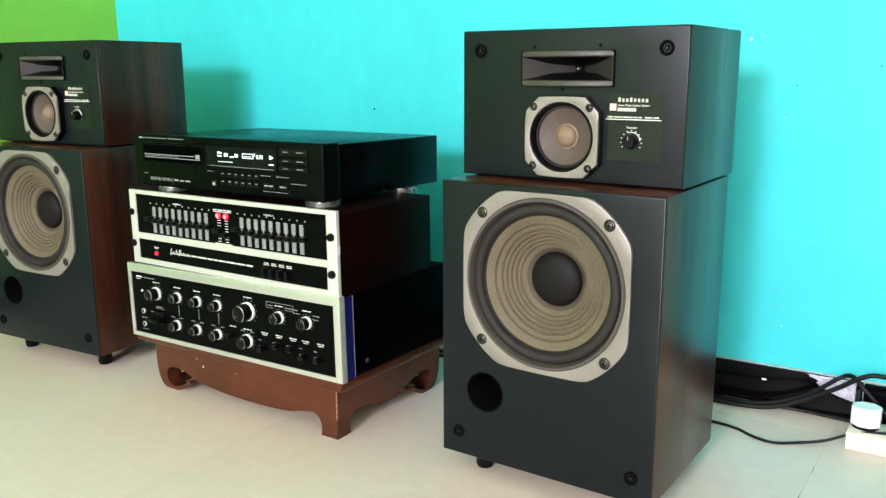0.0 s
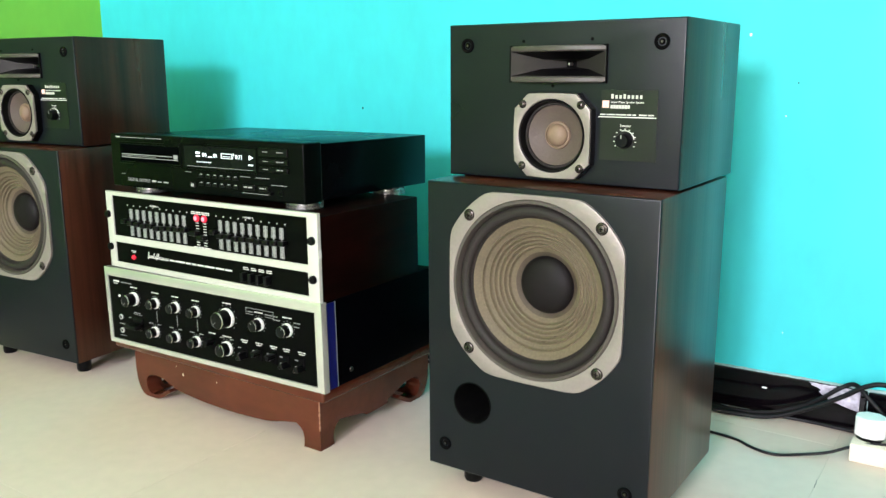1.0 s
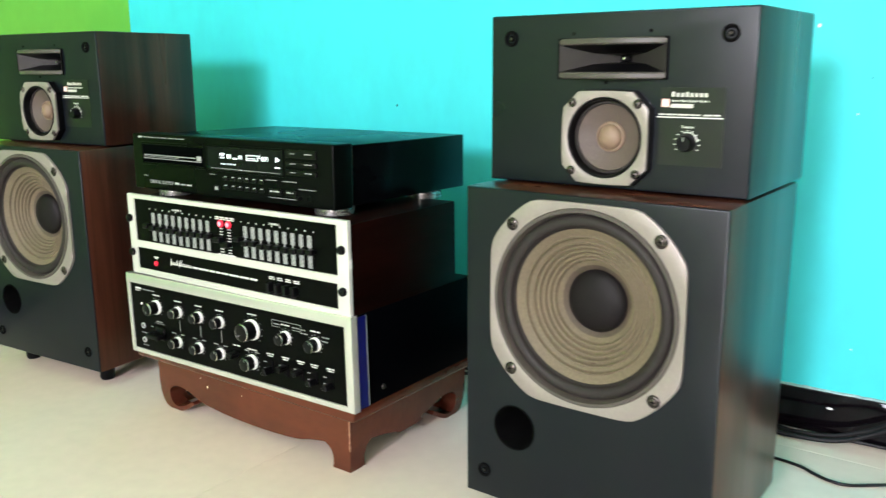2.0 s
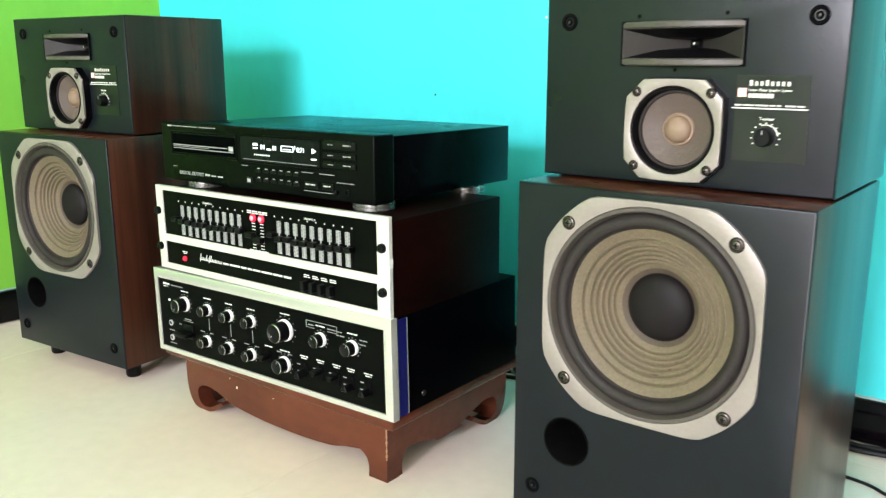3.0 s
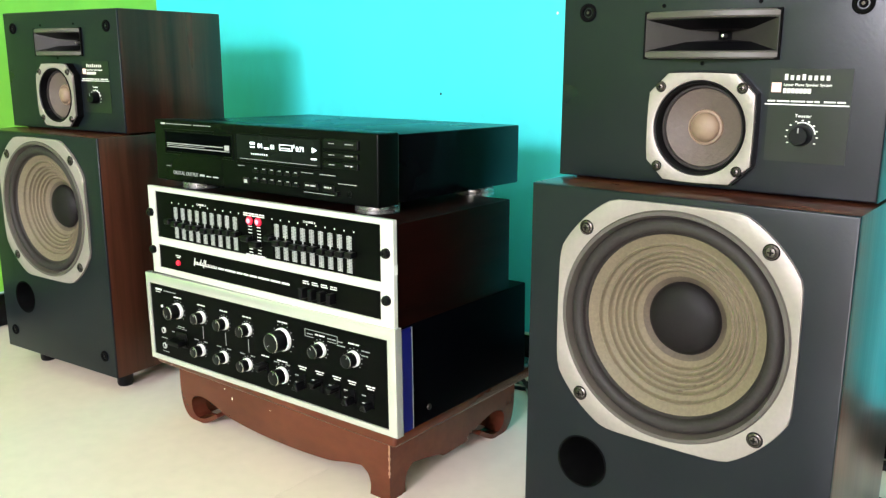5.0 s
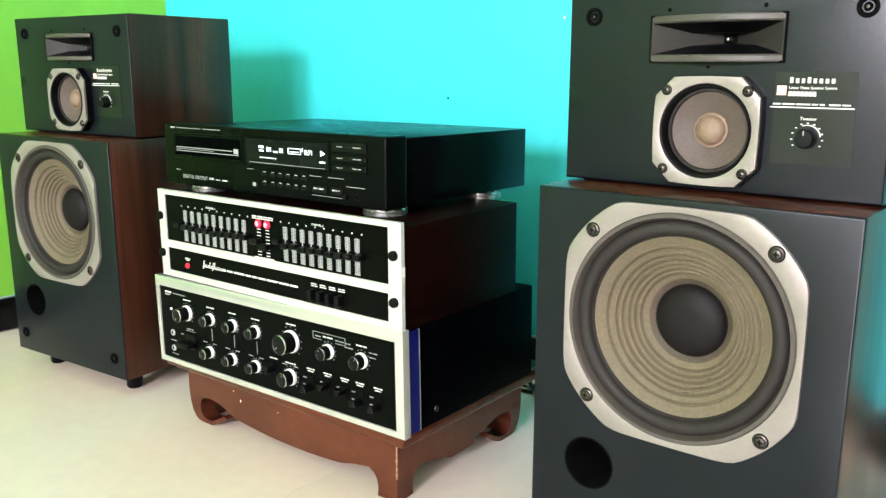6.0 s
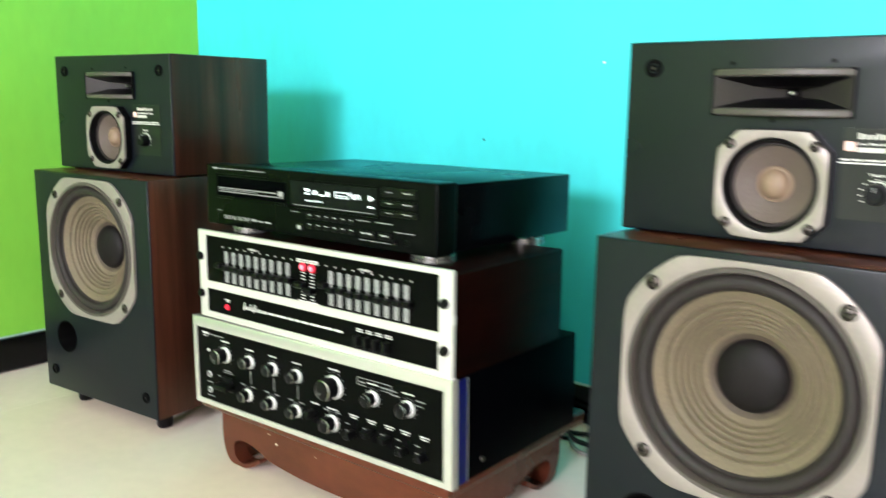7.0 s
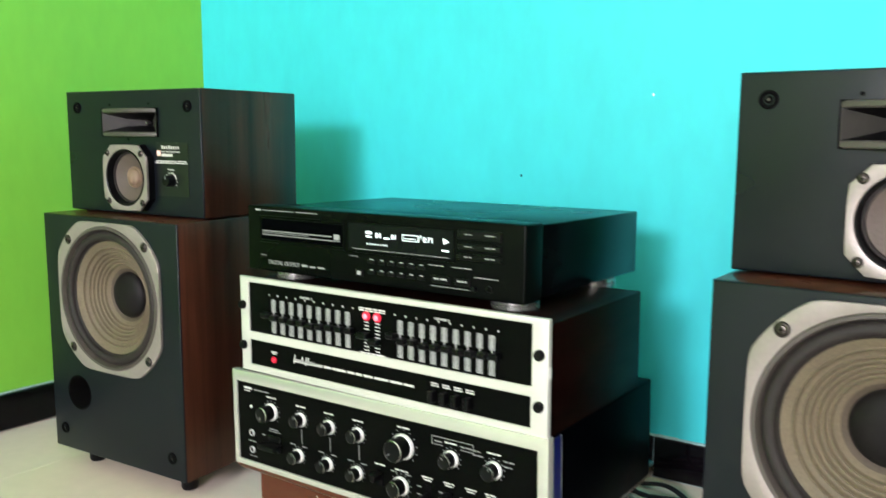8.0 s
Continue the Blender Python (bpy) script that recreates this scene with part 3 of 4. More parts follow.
    knob = part("level_knob", lathe(kx, kz, [(0.0096, y), (0.0094, y - 0.004), (0.0086, y - 0.0105), (0.0078, y - 0.0120), (0, y - 0.0122)], 28), M_BLACK, sp, "round black level knob")
    part("pointer", box(kx - 0.0005, kx + 0.0005, y - 0.0126, y - 0.0118, kz + 0.003, kz + 0.0075), M_DIMINK, knob, smooth=False)
    return sp


def soften(bm):
    """Rounds the outer front edges of a front board a little."""
    xs = [v.co.x for v in bm.verts]
    zs = [v.co.z for v in bm.verts]
    y0 = min(v.co.y for v in bm.verts)
    x0, x1, z0, z1 = min(xs), max(xs), min(zs), max(zs)
    ed = [e for e in bm.edges if all(abs(v.co.y - y0) < 1e-6 for v in e.verts) and
          any(all(abs(c - k) < 1e-6 for c in (e.verts[0].co[i], e.verts[1].co[i])) for i, k in ((0, x0), (0, x1), (2, z0), (2, z1)))]
    bmesh.ops.bevel(bm, geom=ed, offset=0.0022, segments=3, profile=0.5, affect="EDGES")
    return bm


def bevel_front(bm):
    """Rounds the front edges of a cast frame."""
    y0 = min(v.co.y for v in bm.verts)
    ed = [e for e in bm.edges if all(abs(v.co.y - y0) < 1e-6 for v in e.verts) and len(e.link_faces) == 2 and e.calc_face_angle(0) > 1.0]
    bmesh.ops.bevel(bm, geom=ed, offset=0.0012, segments=2, profile=0.5, affect="EDGES")
    return bm


right_speaker = loudspeaker()
right_speaker.matrix_basis = pose(-0.2030, 1.479, 0, 0, 0, -0.3)
left_speaker = copy_thing(right_speaker, pose(-1.329, 1.430, 0, 0, 0, 4.8))
left_speaker.scale = (1.0075, 1.0075, 1.0075)
stains = bmesh.new()
for r_, a_, w_ in ((0.060, -62, 5), (0.066, -70, 4), (0.071, -84, 7), (0.063, -96, 4), (0.057, -108, 5), (0.074, -118, 4), (0.069, -52, 3)):
    mid_ = math.radians(a_)
    ring_ = []
    for k in range(7):
        q_ = mid_ + math.radians(w_) * (k / 6 - 0.5)
        ring_.append([stains.verts.new((rr * math.cos(q_), 0.0065 + 0.036 * ((0.0932 - rr) / 0.0562) ** 1.08 - 0.0014, 0.3115 + rr * math.sin(q_))) for rr in (r_ - 0.0006 * math.sin(math.pi * k / 6) - 0.0001, r_ + 0.0006 * math.sin(math.pi * k / 6) + 0.0001)])
    for p_, n_ in zip(ring_, ring_[1:]):
        stains.faces.new((p_[0], p_[1], n_[1], n_[0]))
cone_ = [o for o in right_speaker.children_recursive if o.name.split(".")[0] == "woofer"][0]
tagged(part("stain_marks", stains, M_STAIN, cone_, "brown scuff marks on the paper cone", origin=Vector()), kind="stuff")

tagged(right_speaker, "walnut two-box loudspeaker with dark grey front beside a power strip")
tagged(left_speaker, "walnut two-box loudspeaker with dark grey front near the green wall")

# ---- low carved stand ----


def curve_pts(pts, steps=5):
    """A smooth open line through (x, z) points."""
    P = [pts[0], *pts, pts[-1]]
    out = []
    for i in range(1, len(P) - 2):
        for k in range(steps):
            t = k / steps
            out.append(tuple(0.5 * (2 * P[i][c] + (P[i + 1][c] - P[i - 1][c]) * t + (2 * P[i - 1][c] - 5 * P[i][c] + 4 * P[i + 1][c] - P[i + 2][c]) * t * t
                                    + (3 * P[i][c] - P[i - 1][c] - 3 * P[i + 1][c] + P[i + 2][c]) * t ** 3) for c in (0, 1)))
    out.append(pts[-1])
    return out


SX0, SX1, SY0, SY1, SZ = -1.021, -0.568, 1.470, 1.768, 0.1175


def leg_solid(cx, cy, dx, dy):
    """A carved leg of square section, drawn in at the foot; dx, dy point inwards."""
    rows = [(0.0, 0.002, 0.028), (0.010, 0.002, 0.028), (0.022, 0.001, 0.029), (0.032, 0.001, 0.034), (0.040, 0.001, 0.042), (0.056, 0.001, 0.046), (0.092, 0.001, 0.046)]
    bm = bmesh.new()
    rings = []
    for z, o, i in rows:
        c = 0.004
        sq = [(o + c, o), (i, o), (i, i), (o, i), (o, o + c)]
        rings.append([bm.verts.new((cx + dx * u, cy + dy * w, z)) for u, w in sq])
    for a, b in zip(rings, rings[1:]):
        for k in range(5):
            bm.faces.new((a[k], a[(k + 1) % 5], b[(k + 1) % 5], b[k]))
    bm.faces.new(rings[0])
    bm.faces.new(rings[-1])
    return bm


def scroll_outline():
    """Outline (u inwards, z) of a carved board whose foot rolls under and ends in a small hook."""
    outer = [(0.0, 0.092), (0.0, 0.062), (0.001, 0.040), (0.006, 0.019), (0.016, 0.005), (0.030, 0.0), (0.054, 0.0), (0.075, 0.008), (0.094, 0.020)]
    inner = [(0.088, 0.024), (0.075, 0.016), (0.060, 0.009), (0.047, 0.007), (0.036, 0.010), (0.029, 0.019), (0.029, 0.033), (0.038, 0.042), (0.056, 0.045), (0.078, 0.042), (0.100, 0.035)]
    return curve_pts(outer, 5) + curve_pts(inner, 5)


def stand():
    st = thing("low_stand", ((SX0 + SX1) / 2, (SY0 + SY1) / 2, 0), "low red-brown varnished wooden stand with carved curled feet", "stand")
    part("top", box(SX0 - 0.022, SX1 + 0.034, SY0 - 0.026, SY1 + 0.014, 0.0945, SZ, 0.005, 3), M_STAND, st, "worn wooden top board")
    part("moulding", box(SX0 - 0.010, SX1 + 0.010, SY0 - 0.008, SY1 + 0.004, 0.086, 0.096, 0.003, 2), M_STAND, st)

    def turned(bm, f):
        for v in bm.verts:
            v.co = f(v.co)
        return bm

    def board(length, both, over=0.0012):
        """A carved board: a curled foot at its start, and a plain or a curled one at its end."""
        start = scroll_outline()
        mid = curve_pts([(0.100, 0.034), (0.124, 0.028), (length * 0.42, 0.022), (length * 0.60, 0.021), (length - 0.112, 0.025), (length - 0.080, 0.032), (length - 0.050, 0.037)], 4)
        if both:
            return start + [(length - u, z) for u, z in reversed(start)]
        end = curve_pts([(length - 0.050, 0.037), (length - 0.038, 0.029), (length - 0.033, 0.015), (length - 0.034, 0.0)], 4)
        return start + mid[1:] + end[1:] + [(length + over, 0.0), (length + over, 0.092)]

    wide, deep = SX1 - SX0, SY1 - SY0
    part("apron", turned(prism(board(wide, False), 0.0, 0.026), lambda c: Vector((SX0 + c.x, SY0 + c.y, c.z))), M_STAND, st, "carved front board with curled foot")
    part("apron", turned(prism(board(deep, False, -0.004), 0.0, 0.026), lambda c: Vector((SX1 - c.y, SY1 - c.x, c.z))), M_STAND, st, "carved side board with curled foot")
    part("apron", turned(prism(board(wide - 0.006, True), 0.0, 0.026), lambda c: Vector((SX0 + 0.003 + c.x, SY1 - c.y - 0.0012, c.z))), M_STAND, st, "carved back board")
    part("apron", turned(prism(board(deep - 0.006, True), 0.0, 0.026), lambda c: Vector((SX0 + c.y + 0.0012, SY1 - c.x - 0.0012, c.z))), M_STAND, st, "carved side board")
    part("leg", leg_solid(SX1 - 0.004, SY0 + 0.004, -1, 1), M_STAND, st, "square leg behind the carved boards")
    wear = bmesh.new()
    rng = random.Random(8)
    for k in range(14):
        z, w = 0.034 + 0.0041 * k, rng.uniform(0.0006, 0.0018)
        box(SX1 + 0.0012 - w, SX1 + 0.0014, SY0 - 0.0004, SY0 + w, z, z + 0.0041, bm=wear)
    tagged(part("worn_edge", wear, M_WORN, st, "varnish worn pale along the corner"), kind="stuff")
    chip = bmesh.new()
    rng = random.Random(5)
    for x, z, s in ((-0.888, 0.062, 0.0017), (-0.801, 0.066, 0.0007), (-0.905, 0.074, 0.0008)):
        bmesh.ops.create_icosphere(chip, subdivisions=1, radius=s, matrix=Matrix.Translation((x, SY0 - 0.0001, z)) @ Matrix.Diagonal((rng.uniform(0.6, 1.1), 0.25, 1.6, 1)))
    tagged(part("chip_marks", chip, M_CREAM, st, "small pale chips in the varnish"), kind="stuff")


stand()

# ---- amplifier ----


def knob(parent, x, z, y, r, length, name="knob", turn=0.0):
    """A black control knob with a bright skirt and a bright rim round its face."""
    e = y - length
    k = part(name, lathe(x, z, [(r * 1.02, y), (r * 0.99, e + 0.003), (r * 0.95, e + 0.0012)], 32), M_BLACK, parent, "black control knob with bright rings")
    part("skirt", lathe(x, z, [(r * 1.13, y), (r * 1.13, y - 0.0030), (r * 1.10, y - 0.0044), (r * 0.99, y - 0.0048)], 36), M_RING, k)
    part("rim", lathe(x, z, [(r * 0.96, e + 0.0026), (r * 0.965, e + 0.0010), (r * 0.945, e), (r * 0.925, e - 0.0003), (r * 0.90, e + 0.0010)], 36), M_RIM, k)
    part("face", lathe(x, z, [(r * 0.91, e + 0.0011), (r * 0.3, e + 0.0008), (0, e + 0.0008)], 32), M_BLACK, k)
    a = radians(turn)
    b = box(-0.0003, 0.0003, e + 0.0004, e + 0.0016, r * 0.40, r * 0.74)
    bmesh.ops.rotate(b, verts=b.verts, cent=(0, 0, 0), matrix=Matrix.Rotation(a, 3, "Y"))
    bmesh.ops.translate(b, verts=b.verts, vec=(x, 0, z))
    part("pointer", b, M_DIMINK, k, smooth=False)
    return k


def amplifier():
    X0, X1, Y, Z0, Z1, YB = -1.018, -0.510, 1.421, 0.1190, 0.2565, 1.710
    a = thing("amplifier", ((X0 + X1) / 2, Y, Z0), "black integrated amplifier with pale metal front frame on the stand", "amplifier")
    part("case", box(X0 + 0.006, X1 - 0.003, Y + 0.012, YB, Z0 + 0.001, Z1 - 0.002, 0.002, 2), M_CASE, a, "black metal case")
    win_ = rect(X0 + 0.008, X1 - 0.0135, Z0 + 0.0085, Z1 - 0.0155)
    part("front_frame", bevel_front(pierced(rect(X0, X1, Z0 + 0.0005, Z1), [win_], Y, Y + 0.012)), M_FACE, a, "pale aluminium front frame")
    y = Y + 0.0025
    part("front_panel", box(X0 + 0.0075, X1 - 0.013, y, Y + 0.010, Z0 + 0.008, Z1 - 0.015), M_PANEL, a, "black control panel", smooth=False)
    part("film_strip", box(X1 - 0.004, X1 - 0.0008, Y + 0.0125, Y + 0.031, Z0 + 0.003, Z1 - 0.004), M_BLUE, a, "blue protective film along the side", smooth=False)
    part("film_edge", box(X1 - 0.004, X1 - 0.0011, Y + 0.031, Y + 0.0328, Z0 + 0.003, Z1 - 0.004), M_SCALE, a, smooth=False)
    part("side_screw", upright_to_x(lathe(0, 0, [(0.004, 0), (0.0036, -0.0015), (0, -0.002)], 14), X1 - 0.003, 1.486, 0.139), M_SCREW, a)
    rng = random.Random(11)
    TZ, LZ = 0.2065, 0.1555
    top = [(-0.942, 0.0106, 0.0200), (-0.885, 0.0083, 0.0155), (-0.833, 0.0083, 0.0155), (-0.783, 0.0083, 0.0155), (-0.710, 0.0140, 0.0225), (-0.639, 0.0090, 0.0160), (-0.580, 0.0092, 0.0160)]
    low = [(-0.891, 0.0081, 0.0155), (-0.838, 0.0081, 0.0155), (-0.786, 0.0081, 0.0155), (-0.7145, 0.0104, 0.0175)]
    for i, (x, r, l) in enumerate(top):
        knob(a, x, TZ, y, r, l, turn=(-150, 0, 0, 0, -130, -40, 20)[i])
    for x, r, l in low:
        knob(a, x, LZ, y, r, l)
    ink, dim = [], []
    for x, r, l in top:
        ink += word(x - 0.009, TZ + r + 0.0085, 0.018, 0.0016, rng)
    for x, r, l in low:
        dim += word(x - 0.016, LZ + r + 0.005, 0.010, 0.0014, rng) + word(x + 0.007, LZ + r + 0.005, 0.009, 0.0014, rng)
    ink += word(-0.724, LZ + 0.0185, 0.020, 0.0016, rng)
    ink += word(-0.9965, 0.2315, 0.016, 0.0026, rng) + word(-0.9965, 0.2282, 0.012, 0.0010, rng)
    dim += word(-0.976, 0.2315, 0.030, 0.0014, rng)
    for x in (-0.885, -0.833, -0.783):
        dim.append((x + 0.0002, x + 0.0010, 0.1735, 0.1925))
    # box round the mode legend
    for x0, x1, z0, z1 in ((-0.667, -0.608, 0.2290, 0.2296), (-0.667, -0.651, 0.2195, 0.2201), (-0.626, -0.608, 0.2195, 0.2201), (-0.667, -0.6664, 0.2195, 0.2296), (-0.6086, -0.608, 0.2195, 0.2296)):
        dim.append((x0, x1, z0, z1))
    dim += word(-0.663, 0.2230, 0.011, 0.0014, rng) + word(-0.626, 0.2230, 0.015, 0.0014, rng)
    dim += word(-0.609, 0.2175, 0.014, 0.0014, rng) + word(-0.567, 0.2185, 0.014, 0.0014, rng) + word(-0.567, 0.2125, 0.010, 0.0014, rng) + word(-0.609, 0.2225, 0.010, 0.0014, rng)
    # ticks round the knobs
    for group_, zc in ((top, TZ), (low, LZ)):
        for x, r, l in group_:
            for k in range(11):
                q = radians(-135 + 27 * k)
                cx, cz = x + (r * 1.45) * math.sin(q), zc + (r * 1.45) * math.cos(q)
                dim.append((cx - 0.0006, cx + 0.0006, cz - 0.0006, cz + 0.0006))
    # lever switches
    for i, x in enumerate((-0.748, -0.674, -0.642, -0.611, -0.584, -0.553)):
        z = 0.1570
        plate = part("lever_switch", bevel_front(prism(rect(x - 0.0050, x + 0.0050, z - 0.0095, z + 0.0095), y - 0.0016, y)), M_VOID, a, "black lever switch")
        up = (0.005, -0.005, 0.004, 0.004, -0.004, -0.004)[i]
        part("lever", prism([(x - 0.0026, z), (x + 0.0026, z), (x + 0.0036, z + up), (x + 0.0060, z + 1.7 * up), (x + 0.0048, z + 2.0 * up), (x - 0.0048, z + 2.0 * up), (x - 0.0060, z + 1.7 * up), (x - 0.0036, z + up)][::1 if up > 0 else -1], y - 0.017, y - 0.001, 0.0008, 1), M_BLACK, plate)
        ink += word(x - 0.008, z + 0.0175, 0.015, 0.0015, rng)
        if i:
            ink += word(x - 0.006, z + 0.0145, 0.011, 0.0013, rng)
            dim += word(x - 0.0155, z + 0.004, 0.006, 0.0014, rng) + word(x - 0.0155, z - 0.006, 0.006, 0.0014, rng)
    # selector and jacks
    sel = part("selector", prism(rect(-0.949, -0.925, 0.151, 0.173), y - 0.003, y, 0.001, 1), M_BLACK, a, "black selector switch")
    part("lever", box(-0.952, -0.921, y - 0.020, y - 0.003, 0.157, 0.164, 0.0015, 2), M_BLACK, sel)
    dim += [(-0.949, -0.925, 0.1785, 0.1791)] + word(-0.946, 0.1810, 0.018, 0.0015, rng) + word(-0.962, 0.1700, 0.006, 0.0014, rng)
    for z in (0.1690, 0.1445):
        j = part("jack", lathe(-0.9830, z, [(0.0048, y), (0.0048, y - 0.0018), (0.0041, y - 0.0022), (0.0034, y - 0.0026), (0.0032, y + 0.002)], 24), M_SCALE, a, "round headphone jack")
        part("jack_hole", lathe(-0.9830, z, [(0.0034, y - 0.0008), (0, y - 0.0008)], 16), M_VOID, j)
    dim += word(-0.990, 0.1560, 0.014, 0.0013, rng) + word(-0.990, 0.1345, 0.016, 0.0010, rng)
    part("power_lamp", lathe(-0.983, 0.2070, [(0.0022, y), (0.0018, y - 0.0015), (0, y - 0.002)], 12), M_INK, a)
    bars("legend", ink, y, M_INK, a)
    bars("fine_legend", dim, y, M_DIMINK, a)
    a.rotation_euler.y = radians(-1.0)


def upright_to_x(bm, x, y, z):
    """Turns a front-facing lathe to face +x at the place given."""
    for v in bm.verts:
        c = v.co.copy()
        v.co = (x - c.y, y + c.x, z + c.z)
    return bm


amplifier()

# ---- equaliser ----


def equaliser():
    X0, X1, Y, Z0, Z1, YB = -1.001, -0.5155, 1.4240, 0.2585, 0.391, 1.668
    e = thing("equaliser", ((X0 + X1) / 2, Y, Z0), "black graphic equaliser with pale rack front in a wooden sleeve", "equaliser")
    sl = box(X0 + 0.004, X1 - 0.001, Y + 0.007, YB, Z0, 0.385, 0.0015, 2)
    part("sleeve", sl, M_SLEEVE, e, "dark mahogany veneered sleeve")
    w1, w2 = rect(X0 + 0.0168, X1 - 0.0205, 0.3150, 0.3838), rect(X0 + 0.0168, X1 - 0.0215, 0.2685, 0.3035)
    part("rack_front", bevel_front(pierced(rect(X0, X1, Z0 + 0.0005, Z1), [w1, w2], Y, Y + 0.0065)), M_ALU, e, "pale aluminium rack front")
    y = Y + 0.0022
    part("upper_panel", box(X0 + 0.0160, X1 - 0.020, y, Y + 0.006, 0.3145, 0.3842), M_PANEL, e, "black slider panel", smooth=False)
    part("lower_panel", box(X0 + 0.0160, X1 - 0.021, y, Y + 0.006, 0.268, 0.3040), M_PANEL, e, "black lower panel", smooth=False)
    for x in (X0 + 0.0055, X1 - 0.0105):
        for z in (0.3512, 0.2945):
            s = part("rack_screw", lathe(x, z, [(0.0062, Y), (0.0062, Y - 0.0035), (0.0050, Y - 0.0055), (0.002, Y - 0.0058), (0.002, Y - 0.0048), (0, Y - 0.0048)], 20), M_BLACK, e, "black rack screw")
    part("worn_edge", box(X1 - 0.0004, X1 + 0.0003, Y + 0.002, Y + 0.0068, 0.326, 0.338), M_INK, e, smooth=False)
    rng = random.Random(21)
    ink = []
    for c0, pitch in ((-0.9425, 0.0168), (-0.7235, 0.0163)):
        for i in range(9):
            x = c0 + 0.0055 + i * pitch
            items = [(x - 0.0042, x + 0.0042, z, z + 0.0011) for z in [0.3470 + 0.0019 * k for k in range(9)]] + \
                    [(x - 0.0042, x + 0.0042, z, z + 0.0011) for z in [0.3180 + 0.0019 * k for k in range(12)]] + \
                    [(x - 0.0008, x + 0.0008, 0.3180, 0.3640)]
            bars("slider_scale", items, y, M_SCALE, e)
        level = (0.3430, 0.3410, 0.3405, 0.3395, 0.3405, 0.3385, 0.3400, 0.3410, 0.3415, 0.3420) if c0 < -0.8 else (0.3450, 0.3405, 0.3415, 0.3395, 0.3405, 0.3410, 0.3400, 0.3405, 0.3415, 0.3425)
        for i in range(10):
            x = c0 - 0.0026 + i * pitch
            sl_ = part("slider", prism(rect(x - 0.0008, x + 0.0008, 0.3155, 0.3655), y - 0.0004, y), M_VOID, e, smooth=False)
            part("slider_cap", box(x - 0.0058, x + 0.0058, y - 0.013, y - 0.002, level[i] - 0.0036, level[i] + 0.0036, 0.0012, 1), M_BLACK, sl_, "black slider cap")
            ink.append((x - 0.0008, x + 0.0008, 0.3687, 0.3705))
            wd = 0.0012 + 0.00045 * i
            ink.append((x - wd, x + wd, 0.3130, 0.3148))
        letters("lettering", "CHANNEL A" if c0 < -0.8 else "CHANNEL B", c0 + 0.056, y, 0.3715, 0.0040, M_INK, e)
    # level matching window
    x0, x1 = -0.7835, -0.7415
    for x in (-0.7710, -0.7535):
        part("red_lamp", lathe(x, 0.3625, [(0.0060, y), (0.0058, y - 0.0018), (0.0042, y - 0.0034), (0, y - 0.0040)], 20), M_RED, e, "lit red lamp")
        part("lamp_core", lathe(x, 0.3625, [(0.0036, y - 0.0036), (0.0024, y - 0.0044), (0, y - 0.0046)], 14), M_REDCORE, e)
        sl_ = part("slider", prism(rect(x - 0.0008, x + 0.0008, 0.3155, 0.3555), y - 0.0004, y), M_VOID, e, smooth=False)
        part("slider_cap", box(x - 0.0078, x + 0.0078, y - 0.013, y - 0.002, 0.3355 if x < -0.76 else 0.3295, 0.3430 if x < -0.76 else 0.3370, 0.0012, 1), M_BLACK, sl_)
        ink += [(x - 0.0036, x + 0.0036, z, z + 0.0010) for z in [0.3190 + 0.0044 * k for k in range(9)]]
    ink += word(x0, 0.3710, 0.042, 0.0018, rng) + word(x0, 0.3685, 0.042, 0.0014, rng) + word(x0 + 0.002, 0.3150, 0.040, 0.0016, rng) + word(x0 + 0.002, 0.3127, 0.040, 0.0014, rng)
    # lower strip
    part("power_lamp", lathe(-0.938, 0.2805, [(0.0042, y), (0.0040, y - 0.002), (0.0026, y - 0.0036), (0, y - 0.0042)], 20), M_RED, e, "lit red power lamp")
    ink += word(-0.944, 0.2905, 0.012, 0.0014, rng) + word(-0.941, 0.2882, 0.007, 0.0012, rng)
    ink += word(-0.8450, 0.2846, 0.150, 0.0027, rng)
    script = bmesh.new()
    for i in range(15):
        x = -0.9010 + i * 0.0036
        h = (0.0095, 0.004, 0.004, 0.004, 0.0085, 0.004, 0.009, 0.009, 0.004, 0.004, 0.004, 0.0035, 0.0035, 0.0035, 0.0035)[i]
        merge(script, prism([(x, 0.2845 - (0.003 if i in (6, 0) else 0)), (x + 0.0012, 0.2845 - (0.003 if i in (6, 0) else 0)), (x + 0.0012 + h * 0.3, 0.2845 + h), (x + h * 0.3, 0.2845 + h)], y - 0.0005, y))
    box(-0.9010, -0.8480, y - 0.0005, y, 0.2842, 0.2851, bm=script)
    part("script_mark", script, M_INK, e, smooth=False)
    for i in range(4):
        x = -0.6660 + i * 0.0165
        part("push_switch", box(x - 0.0034, x + 0.0034, y - 0.012, y, 0.2745, 0.2885, 0.0010, 1), M_BLACK, e, "black push switch")
        ink += word(x - 0.006, 0.2945, 0.011, 0.0014, rng) + word(x - 0.006, 0.2918, 0.012, 0.0014, rng)
    bars("legend", ink, y, M_INK, e)
    e.location.z -= 0.0022
    e.rotation_euler.y = radians(-0.4)


equaliser()

# ---- disc player ----


